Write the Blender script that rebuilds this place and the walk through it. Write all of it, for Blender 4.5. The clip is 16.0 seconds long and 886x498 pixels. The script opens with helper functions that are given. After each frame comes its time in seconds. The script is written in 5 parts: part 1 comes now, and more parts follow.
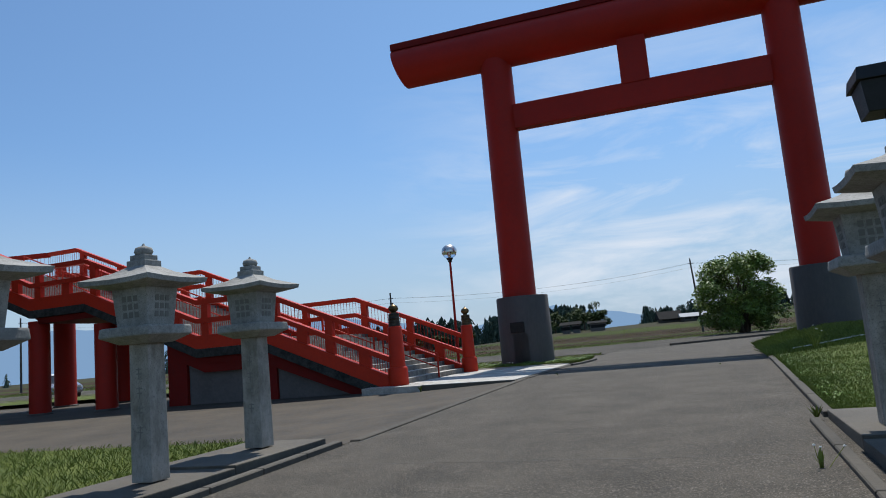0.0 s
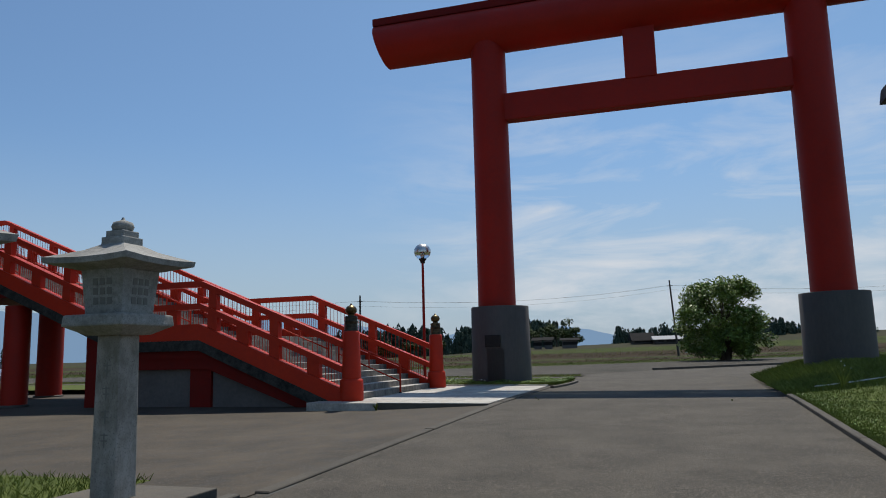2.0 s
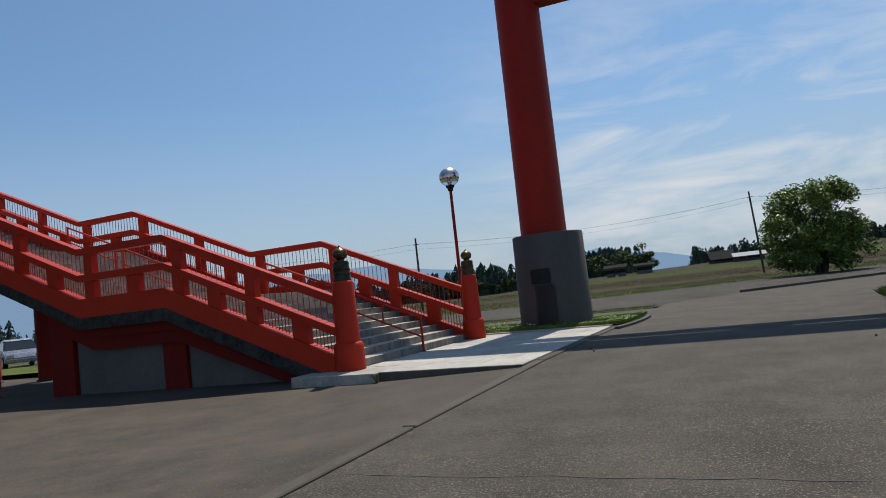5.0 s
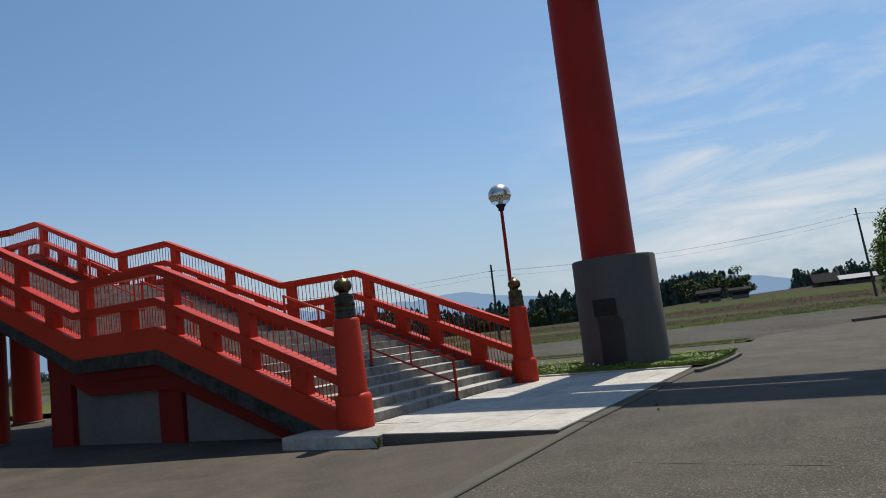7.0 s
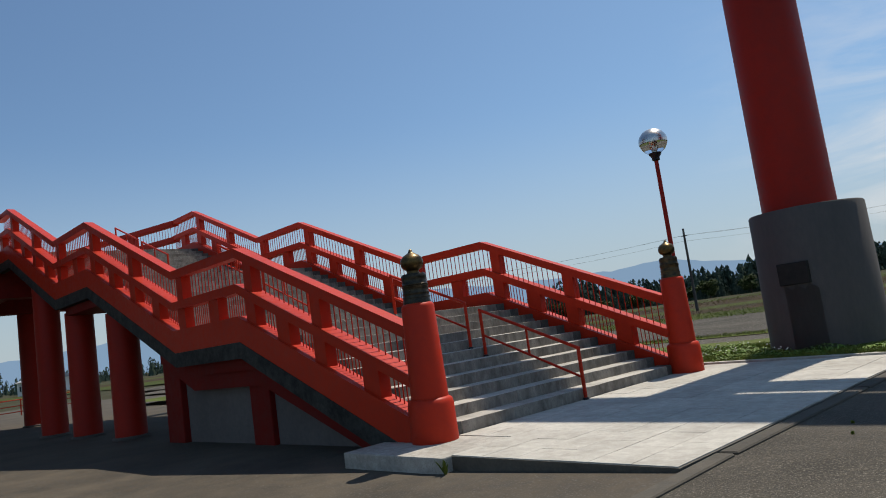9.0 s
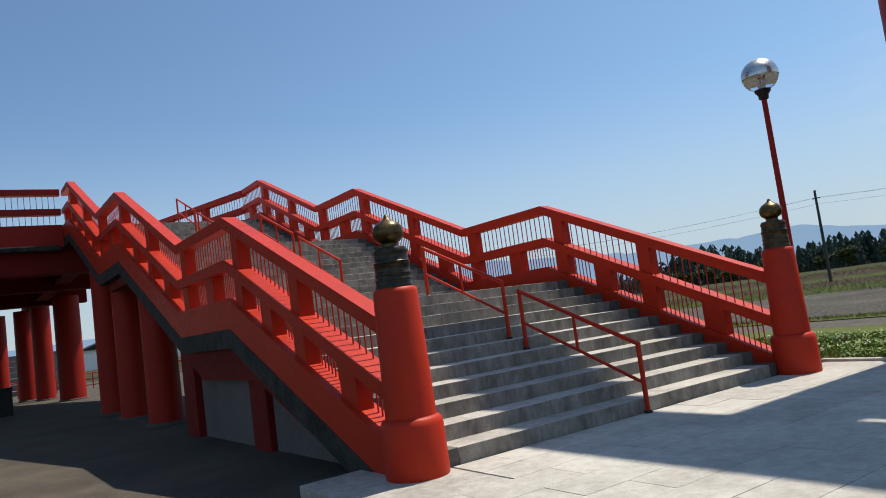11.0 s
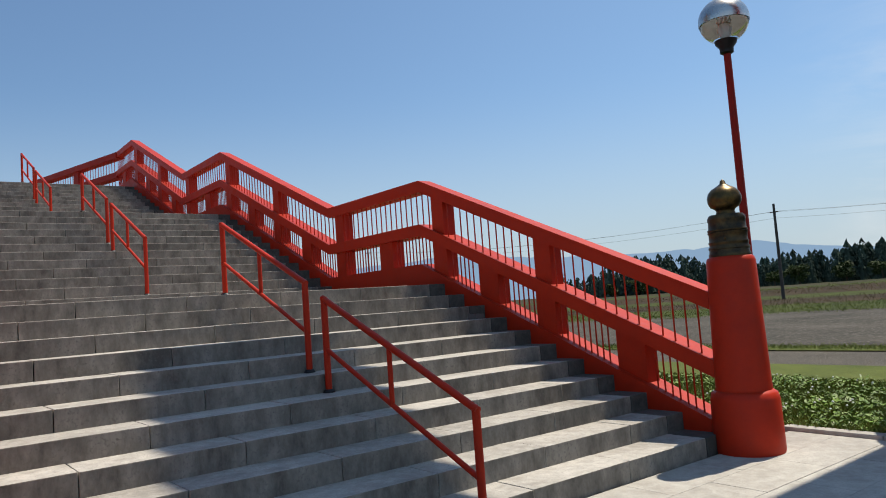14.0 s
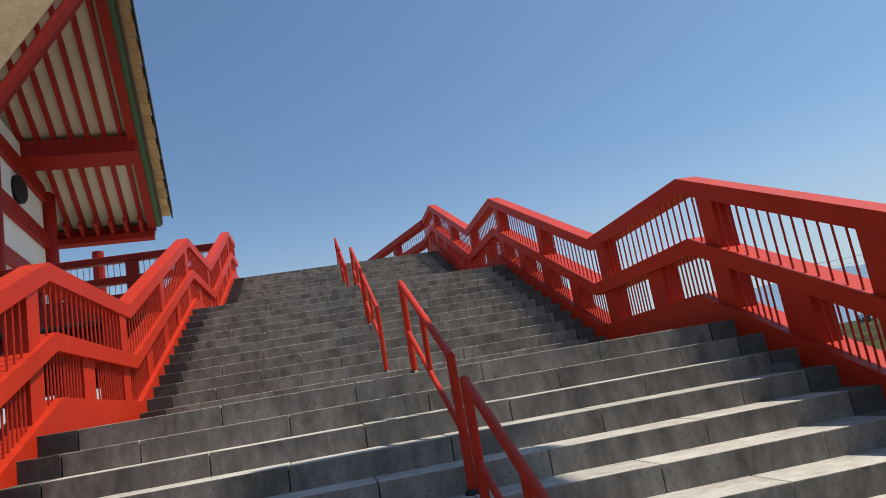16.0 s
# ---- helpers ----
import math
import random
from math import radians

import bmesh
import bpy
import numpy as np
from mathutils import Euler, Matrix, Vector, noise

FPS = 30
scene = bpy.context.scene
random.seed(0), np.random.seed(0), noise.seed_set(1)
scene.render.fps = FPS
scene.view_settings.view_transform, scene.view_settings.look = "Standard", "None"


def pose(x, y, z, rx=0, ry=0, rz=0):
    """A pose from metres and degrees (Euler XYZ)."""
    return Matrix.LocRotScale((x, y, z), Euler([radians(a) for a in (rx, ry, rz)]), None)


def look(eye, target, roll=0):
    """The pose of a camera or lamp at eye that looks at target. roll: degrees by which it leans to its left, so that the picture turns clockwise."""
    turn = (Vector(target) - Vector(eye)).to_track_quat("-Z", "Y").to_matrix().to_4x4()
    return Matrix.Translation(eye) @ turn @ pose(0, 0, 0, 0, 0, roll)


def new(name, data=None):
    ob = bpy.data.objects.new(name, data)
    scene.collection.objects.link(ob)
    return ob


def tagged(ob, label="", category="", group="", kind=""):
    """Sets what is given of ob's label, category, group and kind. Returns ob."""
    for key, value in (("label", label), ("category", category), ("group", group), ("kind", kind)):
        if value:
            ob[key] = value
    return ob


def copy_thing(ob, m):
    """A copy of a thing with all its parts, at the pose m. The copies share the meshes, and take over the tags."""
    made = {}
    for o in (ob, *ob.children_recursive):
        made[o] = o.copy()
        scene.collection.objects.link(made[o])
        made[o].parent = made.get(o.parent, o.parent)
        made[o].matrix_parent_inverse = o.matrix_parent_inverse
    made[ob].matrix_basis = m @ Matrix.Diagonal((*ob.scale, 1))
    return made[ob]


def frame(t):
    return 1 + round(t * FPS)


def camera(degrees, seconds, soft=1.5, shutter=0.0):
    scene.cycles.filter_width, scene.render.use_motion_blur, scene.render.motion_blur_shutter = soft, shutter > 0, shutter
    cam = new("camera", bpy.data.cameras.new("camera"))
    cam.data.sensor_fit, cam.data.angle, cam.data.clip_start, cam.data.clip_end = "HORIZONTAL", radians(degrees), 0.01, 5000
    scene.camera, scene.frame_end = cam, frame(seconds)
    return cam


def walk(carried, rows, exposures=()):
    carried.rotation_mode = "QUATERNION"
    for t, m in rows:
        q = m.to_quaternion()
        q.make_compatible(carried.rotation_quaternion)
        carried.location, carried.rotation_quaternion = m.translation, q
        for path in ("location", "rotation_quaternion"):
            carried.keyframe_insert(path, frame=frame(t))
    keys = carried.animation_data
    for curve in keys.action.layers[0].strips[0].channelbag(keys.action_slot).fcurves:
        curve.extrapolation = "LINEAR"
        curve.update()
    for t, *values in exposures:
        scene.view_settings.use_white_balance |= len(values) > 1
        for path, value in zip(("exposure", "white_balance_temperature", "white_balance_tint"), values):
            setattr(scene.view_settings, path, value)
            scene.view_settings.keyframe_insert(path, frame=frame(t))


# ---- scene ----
cam = camera(63.0, 16.0, soft=1.0)
PATH = [
    (0, (0.178, 0.503, 1.281), (0.15, 2.485, 1.547), -5.1),
    (0.5, (0.036, 1.282, 1.266), (0.047, 3.265, 1.519), -4.3),
    (1, (0.049, 2.033, 1.314), (0.073, 4.017, 1.563), -3.0),
    (1.5, (0.133, 2.738, 1.389), (0.174, 4.723, 1.632), -1.2),
    (2, (0.257, 3.489, 1.388), (0.295, 5.468, 1.672), -1.5),
    (2.5, (0.428, 4.14, 1.424), (0.473, 6.129, 1.627), -2.4),
    (3, (0.623, 4.9, 1.455), (0.491, 6.878, 1.721), -4.1),
    (3.5, (0.812, 5.612, 1.47), (0.776, 7.598, 1.702), -4.0),
    (3.7, (0.881, 5.895, 1.469), (0.844, 7.884, 1.675), -4.3),
    (6, (1.682, 9.308, 1.506), (1.456, 11.291, 1.634), -7.0),
    (6.5, (1.849, 9.894, 1.598), (1.679, 11.877, 1.797), -4.8),
    (7, (2.078, 10.593, 1.574), (1.694, 12.542, 1.804), -6.6),
    (7.5, (2.372, 11.222, 1.601), (2.005, 13.173, 1.843), -4.6),
    (8, (2.582, 11.971, 1.63), (2.106, 13.903, 1.831), -7.9),
    (8.5, (2.524, 12.71, 1.611), (1.82, 14.57, 1.826), -7.4),
    (9, (2.701, 13.558, 1.591), (1.804, 15.332, 1.815), -8.0),
    (9.5, (2.758, 14.275, 1.638), (1.795, 16.024, 1.753), -6.4),
    (10, (2.739, 14.972, 1.649), (1.67, 16.656, 1.784), -8.7),
    (12.5, (2.142, 18.317, 1.694), (0.867, 19.845, 1.894), -4.6),
    (13, (2.022, 18.96, 1.688), (0.878, 20.595, 1.825), -3.5),
    (13.5, (1.924, 19.598, 1.734), (0.87, 21.291, 1.873), -3.1),
    (14, (1.774, 20.228, 1.733), (0.681, 21.896, 1.887), -4.2),
    (14.5, (1.632, 20.915, 1.723), (0.451, 22.496, 2.046), -8.4),
    (15, (1.373, 21.6, 1.76), (0.02, 23.045, 2.045), -4.5),
    (15.5, (1.196, 22.234, 1.789), (-0.366, 23.424, 2.17), -7.3),
    (16, (1.021, 22.832, 1.818), (-0.69, 23.794, 2.201), -9.9),
]
walk(cam, [(t, look(eye, target, roll)) for t, eye, target, roll in PATH], [(0, 0.13, 6250, 10), (0.5, 0.0, 6500, 10), (1.5, -0.04, 6550, 10), (2.5, -0.14, 6650, 10), (3.5, -0.14, 6700, 10), (6, 0.1, 6700, 10), (6.5, 0.15, 6800, 10), (7, 0.06, 6800, 10), (9, 0.05, 7000, 10), (10, 0.25, 6900, 10), (12.5, 0.3, 7000, 10), (14, 0.27, 7050, 10), (15, 0.17, 7050, 10), (16, 0.27, 7050, 10)])

# ---- light ----
SUN_DIR = Vector((0.155, 0.477, 1.0)).normalized()
world = bpy.data.worlds.new("world")
scene.world = world
world.use_nodes = True
wn, wl = world.node_tree.nodes, world.node_tree.links
wn.clear()
sky = wn.new("ShaderNodeTexSky")
sky.sky_type = "NISHITA"
sky.sun_disc = False
sky.sun_elevation = math.asin(SUN_DIR.z)
sky.sun_rotation = math.atan2(SUN_DIR.x, SUN_DIR.y)
sky.air_density, sky.dust_density, sky.ozone_density = 1.0, 0.3, 3.5
coord = wn.new("ShaderNodeTexCoord")
stretch = wn.new("ShaderNodeMapping")
stretch.inputs["Rotation"].default_value = (0, radians(-13), 0)
stretch.inputs["Scale"].default_value = (2.0, 2.0, 8.0)
cirrus = wn.new("ShaderNodeTexNoise")
cirrus.inputs["Scale"].default_value = 2.0
cirrus.inputs["Detail"].default_value = 7.0
cirrus.inputs["Roughness"].default_value = 0.6
cirrus.inputs["Distortion"].default_value = 0.6
veil = wn.new("ShaderNodeValToRGB")
veil.color_ramp.elements[0].position, veil.color_ramp.elements[1].position = 0.44, 0.70
split = wn.new("ShaderNodeSeparateXYZ")
low = wn.new("ShaderNodeMapRange")
low.inputs["From Min"].default_value, low.inputs["From Max"].default_value = 0.42, 0.12
amount = wn.new("ShaderNodeMath")
amount.operation = "MULTIPLY"
amount2 = wn.new("ShaderNodeMath")
amount2.operation = "MULTIPLY"
amount2.inputs[1].default_value = 1.0
cloud_mix = wn.new("ShaderNodeMix")
cloud_mix.data_type = "RGBA"
cloud_mix.inputs["B"].default_value = (8.2, 8.6, 9.2, 1)
back = wn.new("ShaderNodeBackground")
back.inputs["Strength"].default_value = 0.086
wout = wn.new("ShaderNodeOutputWorld")
wl.new(coord.outputs["Generated"], stretch.inputs["Vector"])
wl.new(stretch.outputs["Vector"], cirrus.inputs["Vector"])
wl.new(cirrus.outputs["Fac"], veil.inputs["Fac"])
wl.new(coord.outputs["Generated"], split.inputs["Vector"])
wl.new(split.outputs["Z"], low.inputs["Value"])
wl.new(veil.outputs["Color"], amount.inputs[0])
wl.new(low.outputs["Result"], amount.inputs[1])
wl.new(amount.outputs["Value"], amount2.inputs[0])
# the clouds gather to the north-east of the gate, the haze along the horizon
side = wn.new("ShaderNodeMapRange")
side.inputs["From Min"].default_value, side.inputs["From Max"].default_value = -0.12, 0.16
wl.new(split.outputs["X"], side.inputs["Value"])
amount3 = wn.new("ShaderNodeMath")
amount3.operation = "MULTIPLY"
wl.new(amount2.outputs["Value"], amount3.inputs[0])
wl.new(side.outputs["Result"], amount3.inputs[1])
wl.new(amount3.outputs["Value"], cloud_mix.inputs["Factor"])
# the sky is brighter on the sun's side
glow = wn.new("ShaderNodeMapRange")
glow.inputs["From Min"].default_value, glow.inputs["From Max"].default_value = -0.9, 0.3
glow.inputs["To Max"].default_value = 0.3
glow_mix = wn.new("ShaderNodeMix")
glow_mix.data_type = "RGBA"
glow_mix.inputs["B"].default_value = (4.0, 7.0, 11.0, 1)
wl.new(split.outputs["X"], glow.inputs["Value"])
wl.new(glow.outputs["Result"], glow_mix.inputs["Factor"])
deepen = wn.new("ShaderNodeMix")
deepen.data_type, deepen.blend_type = "RGBA", "MULTIPLY"
deepen.inputs["Factor"].default_value = 1.0
deepen.inputs["B"].default_value = (0.95, 1.10, 1.195, 1)
haze = wn.new("ShaderNodeMapRange")
haze.interpolation_type = "SMOOTHSTEP"
haze.inputs["From Min"].default_value, haze.inputs["From Max"].default_value = 0.30, -0.02
haze.inputs["To Max"].default_value = 0.85
haze_mix = wn.new("ShaderNodeMix")
haze_mix.data_type = "RGBA"
haze_mix.inputs["B"].default_value = (4.6, 5.6, 6.7, 1)
wl.new(split.outputs["Z"], haze.inputs["Value"])
wl.new(sky.outputs["Color"], deepen.inputs["A"])
# haze scatters the light forward, so it is stronger on the sun's side of the sky
sunward = wn.new("ShaderNodeMapRange")
sunward.inputs["From Min"].default_value, sunward.inputs["From Max"].default_value = -0.8, 0.5
sunward.inputs["To Min"].default_value = 0.35
haze_fac = wn.new("ShaderNodeMath")
haze_fac.operation = "MULTIPLY"
wl.new(split.outputs["Y"], sunward.inputs["Value"])
wl.new(haze.outputs["Result"], haze_fac.inputs[0])
wl.new(sunward.outputs["Result"], haze_fac.inputs[1])
wl.new(haze_fac.outputs["Value"], haze_mix.inputs["Factor"])
wl.new(deepen.outputs["Result"], glow_mix.inputs["A"])
wl.new(glow_mix.outputs["Result"], haze_mix.inputs["A"])
wl.new(haze_mix.outputs["Result"], cloud_mix.inputs["A"])
wl.new(cloud_mix.outputs["Result"], back.inputs["Color"])
wl.new(back.outputs["Background"], wout.inputs["Surface"])
sun_data = bpy.data.lights.new("sun", "SUN")
sun_data.energy, sun_data.angle, sun_data.color = 4.9, radians(0.53), (1.0, 0.95, 0.87)
sun = new("sun", sun_data)
sun.matrix_world = look(SUN_DIR * 60, (0, 0, 0))


# ---- materials ----
def material(name, base, second=None, rough=0.6, metal=0.0, big=0.6, fine=14.0, bump=0.15, stretch_z=1.0, speck=None, fleck=90.0, vary=0.0, island=0.0, spec=0.5):
    """A surface of two tones: patches of size 1/big metres, grain of size 1/fine metres, fine relief, and a spread from piece to piece."""
    m = bpy.data.materials.new(name)
    m.use_nodes = True
    n, k = m.node_tree.nodes, m.node_tree.links
    b = n["Principled BSDF"]
    second = second or tuple(c * 0.72 for c in base)
    geo = n.new("ShaderNodeNewGeometry")
    mp = n.new("ShaderNodeMapping")
    mp.inputs["Scale"].default_value = (1, 1, stretch_z)
    k.new(geo.outputs["Position"], mp.inputs["Vector"])
    n1, n2 = n.new("ShaderNodeTexNoise"), n.new("ShaderNodeTexNoise")
    n1.inputs["Scale"].default_value, n1.inputs["Detail"].default_value, n1.inputs["Roughness"].default_value = big, 6, 0.62
    n2.inputs["Scale"].default_value, n2.inputs["Detail"].default_value, n2.inputs["Roughness"].default_value = fine, 5, 0.7
    k.new(mp.outputs["Vector"], n1.inputs["Vector"])
    k.new(mp.outputs["Vector"], n2.inputs["Vector"])
    add = n.new("ShaderNodeMath")
    add.operation = "ADD"
    k.new(n1.outputs["Fac"], add.inputs[0])
    k.new(n2.outputs["Fac"], add.inputs[1])
    ramp = n.new("ShaderNodeMapRange")
    ramp.inputs["From Min"].default_value, ramp.inputs["From Max"].default_value = 0.78, 1.24
    k.new(add.outputs["Value"], ramp.inputs["Value"])
    mix = n.new("ShaderNodeMix")
    mix.data_type = "RGBA"
    mix.inputs["A"].default_value, mix.inputs["B"].default_value = (*second, 1), (*base, 1)
    k.new(ramp.outputs["Result"], mix.inputs["Factor"])
    colour = mix.outputs["Result"]
    if speck:
        n3 = n.new("ShaderNodeTexNoise")
        n3.inputs["Scale"].default_value, n3.inputs["Detail"].default_value = fleck, 2
        k.new(geo.outputs["Position"], n3.inputs["Vector"])
        r3 = n.new("ShaderNodeMapRange")
        r3.inputs["From Min"].default_value, r3.inputs["From Max"].default_value = 0.55, 0.75
        k.new(n3.outputs["Fac"], r3.inputs["Value"])
        m3 = n.new("ShaderNodeMix")
        m3.data_type = "RGBA"
        k.new(r3.outputs["Result"], m3.inputs["Factor"])
        k.new(colour, m3.inputs["A"])
        m3.inputs["B"].default_value = (*speck, 1)
        colour = m3.outputs["Result"]
    if vary or island:
        hsv = n.new("ShaderNodeHueSaturation")
        span = n.new("ShaderNodeMapRange")
        w = vary or island
        span.inputs["To Min"].default_value, span.inputs["To Max"].default_value = 1 - w, 1 + w
        if vary:
            k.new(n.new("ShaderNodeObjectInfo").outputs["Random"], span.inputs["Value"])
        else:
            k.new(geo.outputs["Random Per Island"], span.inputs["Value"])
        k.new(span.outputs["Result"], hsv.inputs["Value"])
        k.new(colour, hsv.inputs["Color"])
        colour = hsv.outputs["Color"]
    k.new(colour, b.inputs["Base Color"])
    rr = n.new("ShaderNodeMapRange")
    rr.inputs["From Min"].default_value, rr.inputs["From Max"].default_value = 0.3, 0.7
    rr.inputs["To Min"].default_value, rr.inputs["To Max"].default_value = max(0.03, rough - 0.1), min(1, rough + 0.1)
    k.new(n2.outputs["Fac"], rr.inputs["Value"])
    k.new(rr.outputs["Result"], b.inputs["Roughness"])
    b.inputs["Metallic"].default_value = metal
    b.inputs["Specular IOR Level"].default_value = spec
    if bump:
        bp = n.new("ShaderNodeBump")
        bp.inputs["Strength"].default_value, bp.inputs["Distance"].default_value = bump, 0.02
        k.new(add.outputs["Value"], bp.inputs["Height"])
        k.new(bp.outputs["Normal"], b.inputs["Normal"])
    return m


RED = material("vermilion paint", (0.46, 0.025, 0.006), (0.37, 0.019, 0.005), rough=0.5, big=0.8, fine=9, bump=0.06, spec=0.2)
RED_OLD = material("faded vermilion paint", (0.32, 0.014, 0.006), (0.25, 0.011, 0.005), rough=0.55, big=0.5, fine=7, bump=0.08, spec=0.2)
# Darker red for the underside and beams, with their shade in the paint.
RED_DARK = material("shade-darkened red paint", (0.17, 0.009, 0.006), (0.12, 0.007, 0.005), rough=0.65, big=0.5, fine=6, bump=0.1, spec=0.15)
STONE = material("step granite", (0.455, 0.43, 0.385), (0.25, 0.233, 0.205), rough=0.8, big=1.5, fine=11, bump=0.25, speck=(0.24, 0.226, 0.205), fleck=70, vary=0.09, spec=0.3)
# Risers: drip stains, plus shade painted in as a darker stone than the treads.
RISER = material("water-stained, shade-darkened riser granite", (0.305, 0.272, 0.232), (0.115, 0.10, 0.084), rough=0.85, big=3.2, fine=8, bump=0.25, stretch_z=0.5, speck=(0.16, 0.147, 0.128), fleck=45, vary=0.06, spec=0.3)
STONE_EDGE = material("dark step end stone", (0.12, 0.112, 0.098), (0.05, 0.047, 0.041), rough=0.85, big=2, fine=18, bump=0.3, vary=0.2)
PAVER = material("pale paving stone", (0.46, 0.44, 0.395), (0.29, 0.272, 0.24), rough=0.8, big=1.3, fine=9, bump=0.18, speck=(0.27, 0.26, 0.23), vary=0.06, spec=0.3)
GRANITE_MOSS = material("mossy lantern granite", (0.36, 0.335, 0.295), (0.18, 0.165, 0.137), rough=0.9, big=2.6, fine=12, bump=0.4, stretch_z=0.5, speck=(0.11, 0.105, 0.09), spec=0.25)
GRANITE = material("lantern granite", (0.33, 0.325, 0.30), (0.175, 0.17, 0.155), rough=0.85, big=2.2, fine=20, bump=0.35, speck=(0.13, 0.127, 0.118), spec=0.3)
BASE_PATCH = material("darker brown concrete", (0.076, 0.065, 0.059), (0.046, 0.040, 0.036), rough=0.8, big=1.5, fine=9, bump=0.15, stretch_z=0.2)
CONCRETE = material("grey gate concrete", (0.084, 0.073, 0.066), (0.052, 0.045, 0.041), rough=0.8, big=0.7, fine=12, bump=0.15, stretch_z=0.35)
KERB = material("weathered kerb concrete", (0.10, 0.088, 0.068), (0.055, 0.048, 0.039), rough=0.9, big=1.4, fine=20, bump=0.35, vary=0.12)
ASPHALT = material("worn asphalt", (0.073, 0.063, 0.049), (0.030, 0.026, 0.020), rough=0.92, big=1.1, fine=24, bump=1.0, speck=(0.22, 0.195, 0.155), fleck=66, spec=0.3)
FORECOURT = material("smooth old concrete", (0.080, 0.065, 0.047), (0.034, 0.029, 0.022), rough=0.9, big=0.6, fine=3, bump=0.3, speck=(0.10, 0.09, 0.075), fleck=50, spec=0.3)
WALL = material("grey cement wall", (0.14, 0.12, 0.112), (0.09, 0.078, 0.073), rough=0.9, big=0.8, fine=10, bump=0.15)
FLASH = material("black gutter metal", (0.052, 0.051, 0.046), (0.009, 0.010, 0.009), rough=0.75, metal=0.0, big=3.5, fine=11, bump=0.4, spec=0.2)
BRONZE = material("tarnished brass", (0.17, 0.105, 0.035), (0.035, 0.026, 0.017), rough=0.38, metal=0.9, big=5, fine=14, bump=0.1)
BRONZE_DARK = material("blackened bronze", (0.07, 0.055, 0.035), (0.025, 0.022, 0.018), rough=0.38, metal=0.85, big=4, fine=16, bump=0.15)
BRONZE_WORN = material("worn brown bronze", (0.12, 0.078, 0.034), (0.03, 0.025, 0.018), rough=0.45, metal=0.8, big=6, fine=18, bump=0.15)
CHROME = material("polished steel", (0.60, 0.58, 0.56), (0.50, 0.48, 0.46), rough=0.3, metal=1.0, big=3, fine=10, bump=0.0)
IRON = material("black iron", (0.02, 0.02, 0.022), (0.012, 0.012, 0.013), rough=0.5, metal=0.5, big=3, fine=20, bump=0.1)
GRASS = material("grass blades", (0.185, 0.212, 0.045), (0.10, 0.13, 0.028), rough=0.8, big=0.7, fine=4, bump=0.0, island=0.3, spec=0.1)
TURF = material("turf", (0.10, 0.12, 0.03), (0.05, 0.068, 0.017), rough=0.95, big=0.8, fine=18, bump=0.6, spec=0.1)
FIELD = material("fallow field", (0.050, 0.042, 0.022), (0.024, 0.027, 0.011), rough=0.95, big=0.05, fine=0.6, bump=0.5, spec=0.1)
GRAVEL = material("grey gravel", (0.076, 0.068, 0.056), (0.026, 0.024, 0.019), rough=0.95, big=0.35, fine=5, bump=0.9, speck=(0.2, 0.185, 0.16), fleck=14, spec=0.1)
STRAW = material("dry earth bank", (0.062, 0.041, 0.025), (0.020, 0.016, 0.010), rough=0.95, big=0.22, fine=0.9, bump=0.8, spec=0.05)
MEADOW = material("green meadow", (0.066, 0.080, 0.022), (0.026, 0.035, 0.011), rough=0.95, big=0.3, fine=1.6, bump=0.8, spec=0.05)
LEAF = material("broad leaves", (0.17, 0.24, 0.045), (0.08, 0.14, 0.027), rough=0.5, big=0.7, fine=3, bump=0.0, island=0.4, spec=0.35)
LEAF_LOW = material("low weed leaves", (0.16, 0.26, 0.035), (0.075, 0.14, 0.02), rough=0.55, big=1.2, fine=4, bump=0.0, island=0.35, spec=0.3)
LEAF_FAR = material("dark broadleaf crowns", (0.06, 0.085, 0.022), (0.03, 0.048, 0.014), rough=0.7, big=0.3, fine=1, bump=0.0, island=0.4, spec=0.2)
# Conifer green is shifted to blue, with distance haze mixed into the colour.
CONIFER = material("haze-blued conifer foliage", (0.066, 0.092, 0.064), (0.032, 0.052, 0.04), rough=0.8, big=0.1, fine=1, bump=0.0, island=0.3, spec=0.1)
BARK = material("brown bark", (0.10, 0.075, 0.05), (0.06, 0.045, 0.03), rough=0.9, big=3, fine=20, bump=0.5, stretch_z=0.2)
PLASTER = material("white plaster", (0.74, 0.72, 0.67), (0.66, 0.64, 0.59), rough=0.85, big=0.8, fine=10, bump=0.05)
CREAM = material("cream soffit board", (0.62, 0.56, 0.45), (0.53, 0.47, 0.37), rough=0.8, big=1.0, fine=8, bump=0.05)
SHINGLE = material("tan roof shingle edge", (0.52, 0.35, 0.18), (0.37, 0.24, 0.12), rough=0.8, big=1.5, fine=12, bump=0.2, vary=0.1)
GREEN = material("green painted board", (0.03, 0.13, 0.05), (0.02, 0.09, 0.035), rough=0.55, big=1, fine=8, bump=0.05)
ROOF = material("dark roof sheet", (0.032, 0.03, 0.028), (0.02, 0.02, 0.02), rough=0.95, big=1, fine=8, bump=0.1, spec=0.1)
TIN = material("pale tin roof", (0.32, 0.33, 0.34), (0.26, 0.27, 0.28), rough=0.7, metal=0.0, big=0.3, fine=3, bump=0.05, spec=0.2)
DRY = material("dry stalks", (0.16, 0.12, 0.065), (0.08, 0.065, 0.03), rough=0.9, big=0.3, fine=2, bump=0.0, island=0.4, spec=0.05)
TIMBER = material("dark shed timber", (0.075, 0.065, 0.055), (0.045, 0.04, 0.035), rough=0.9, big=0.5, fine=4, bump=0.3)
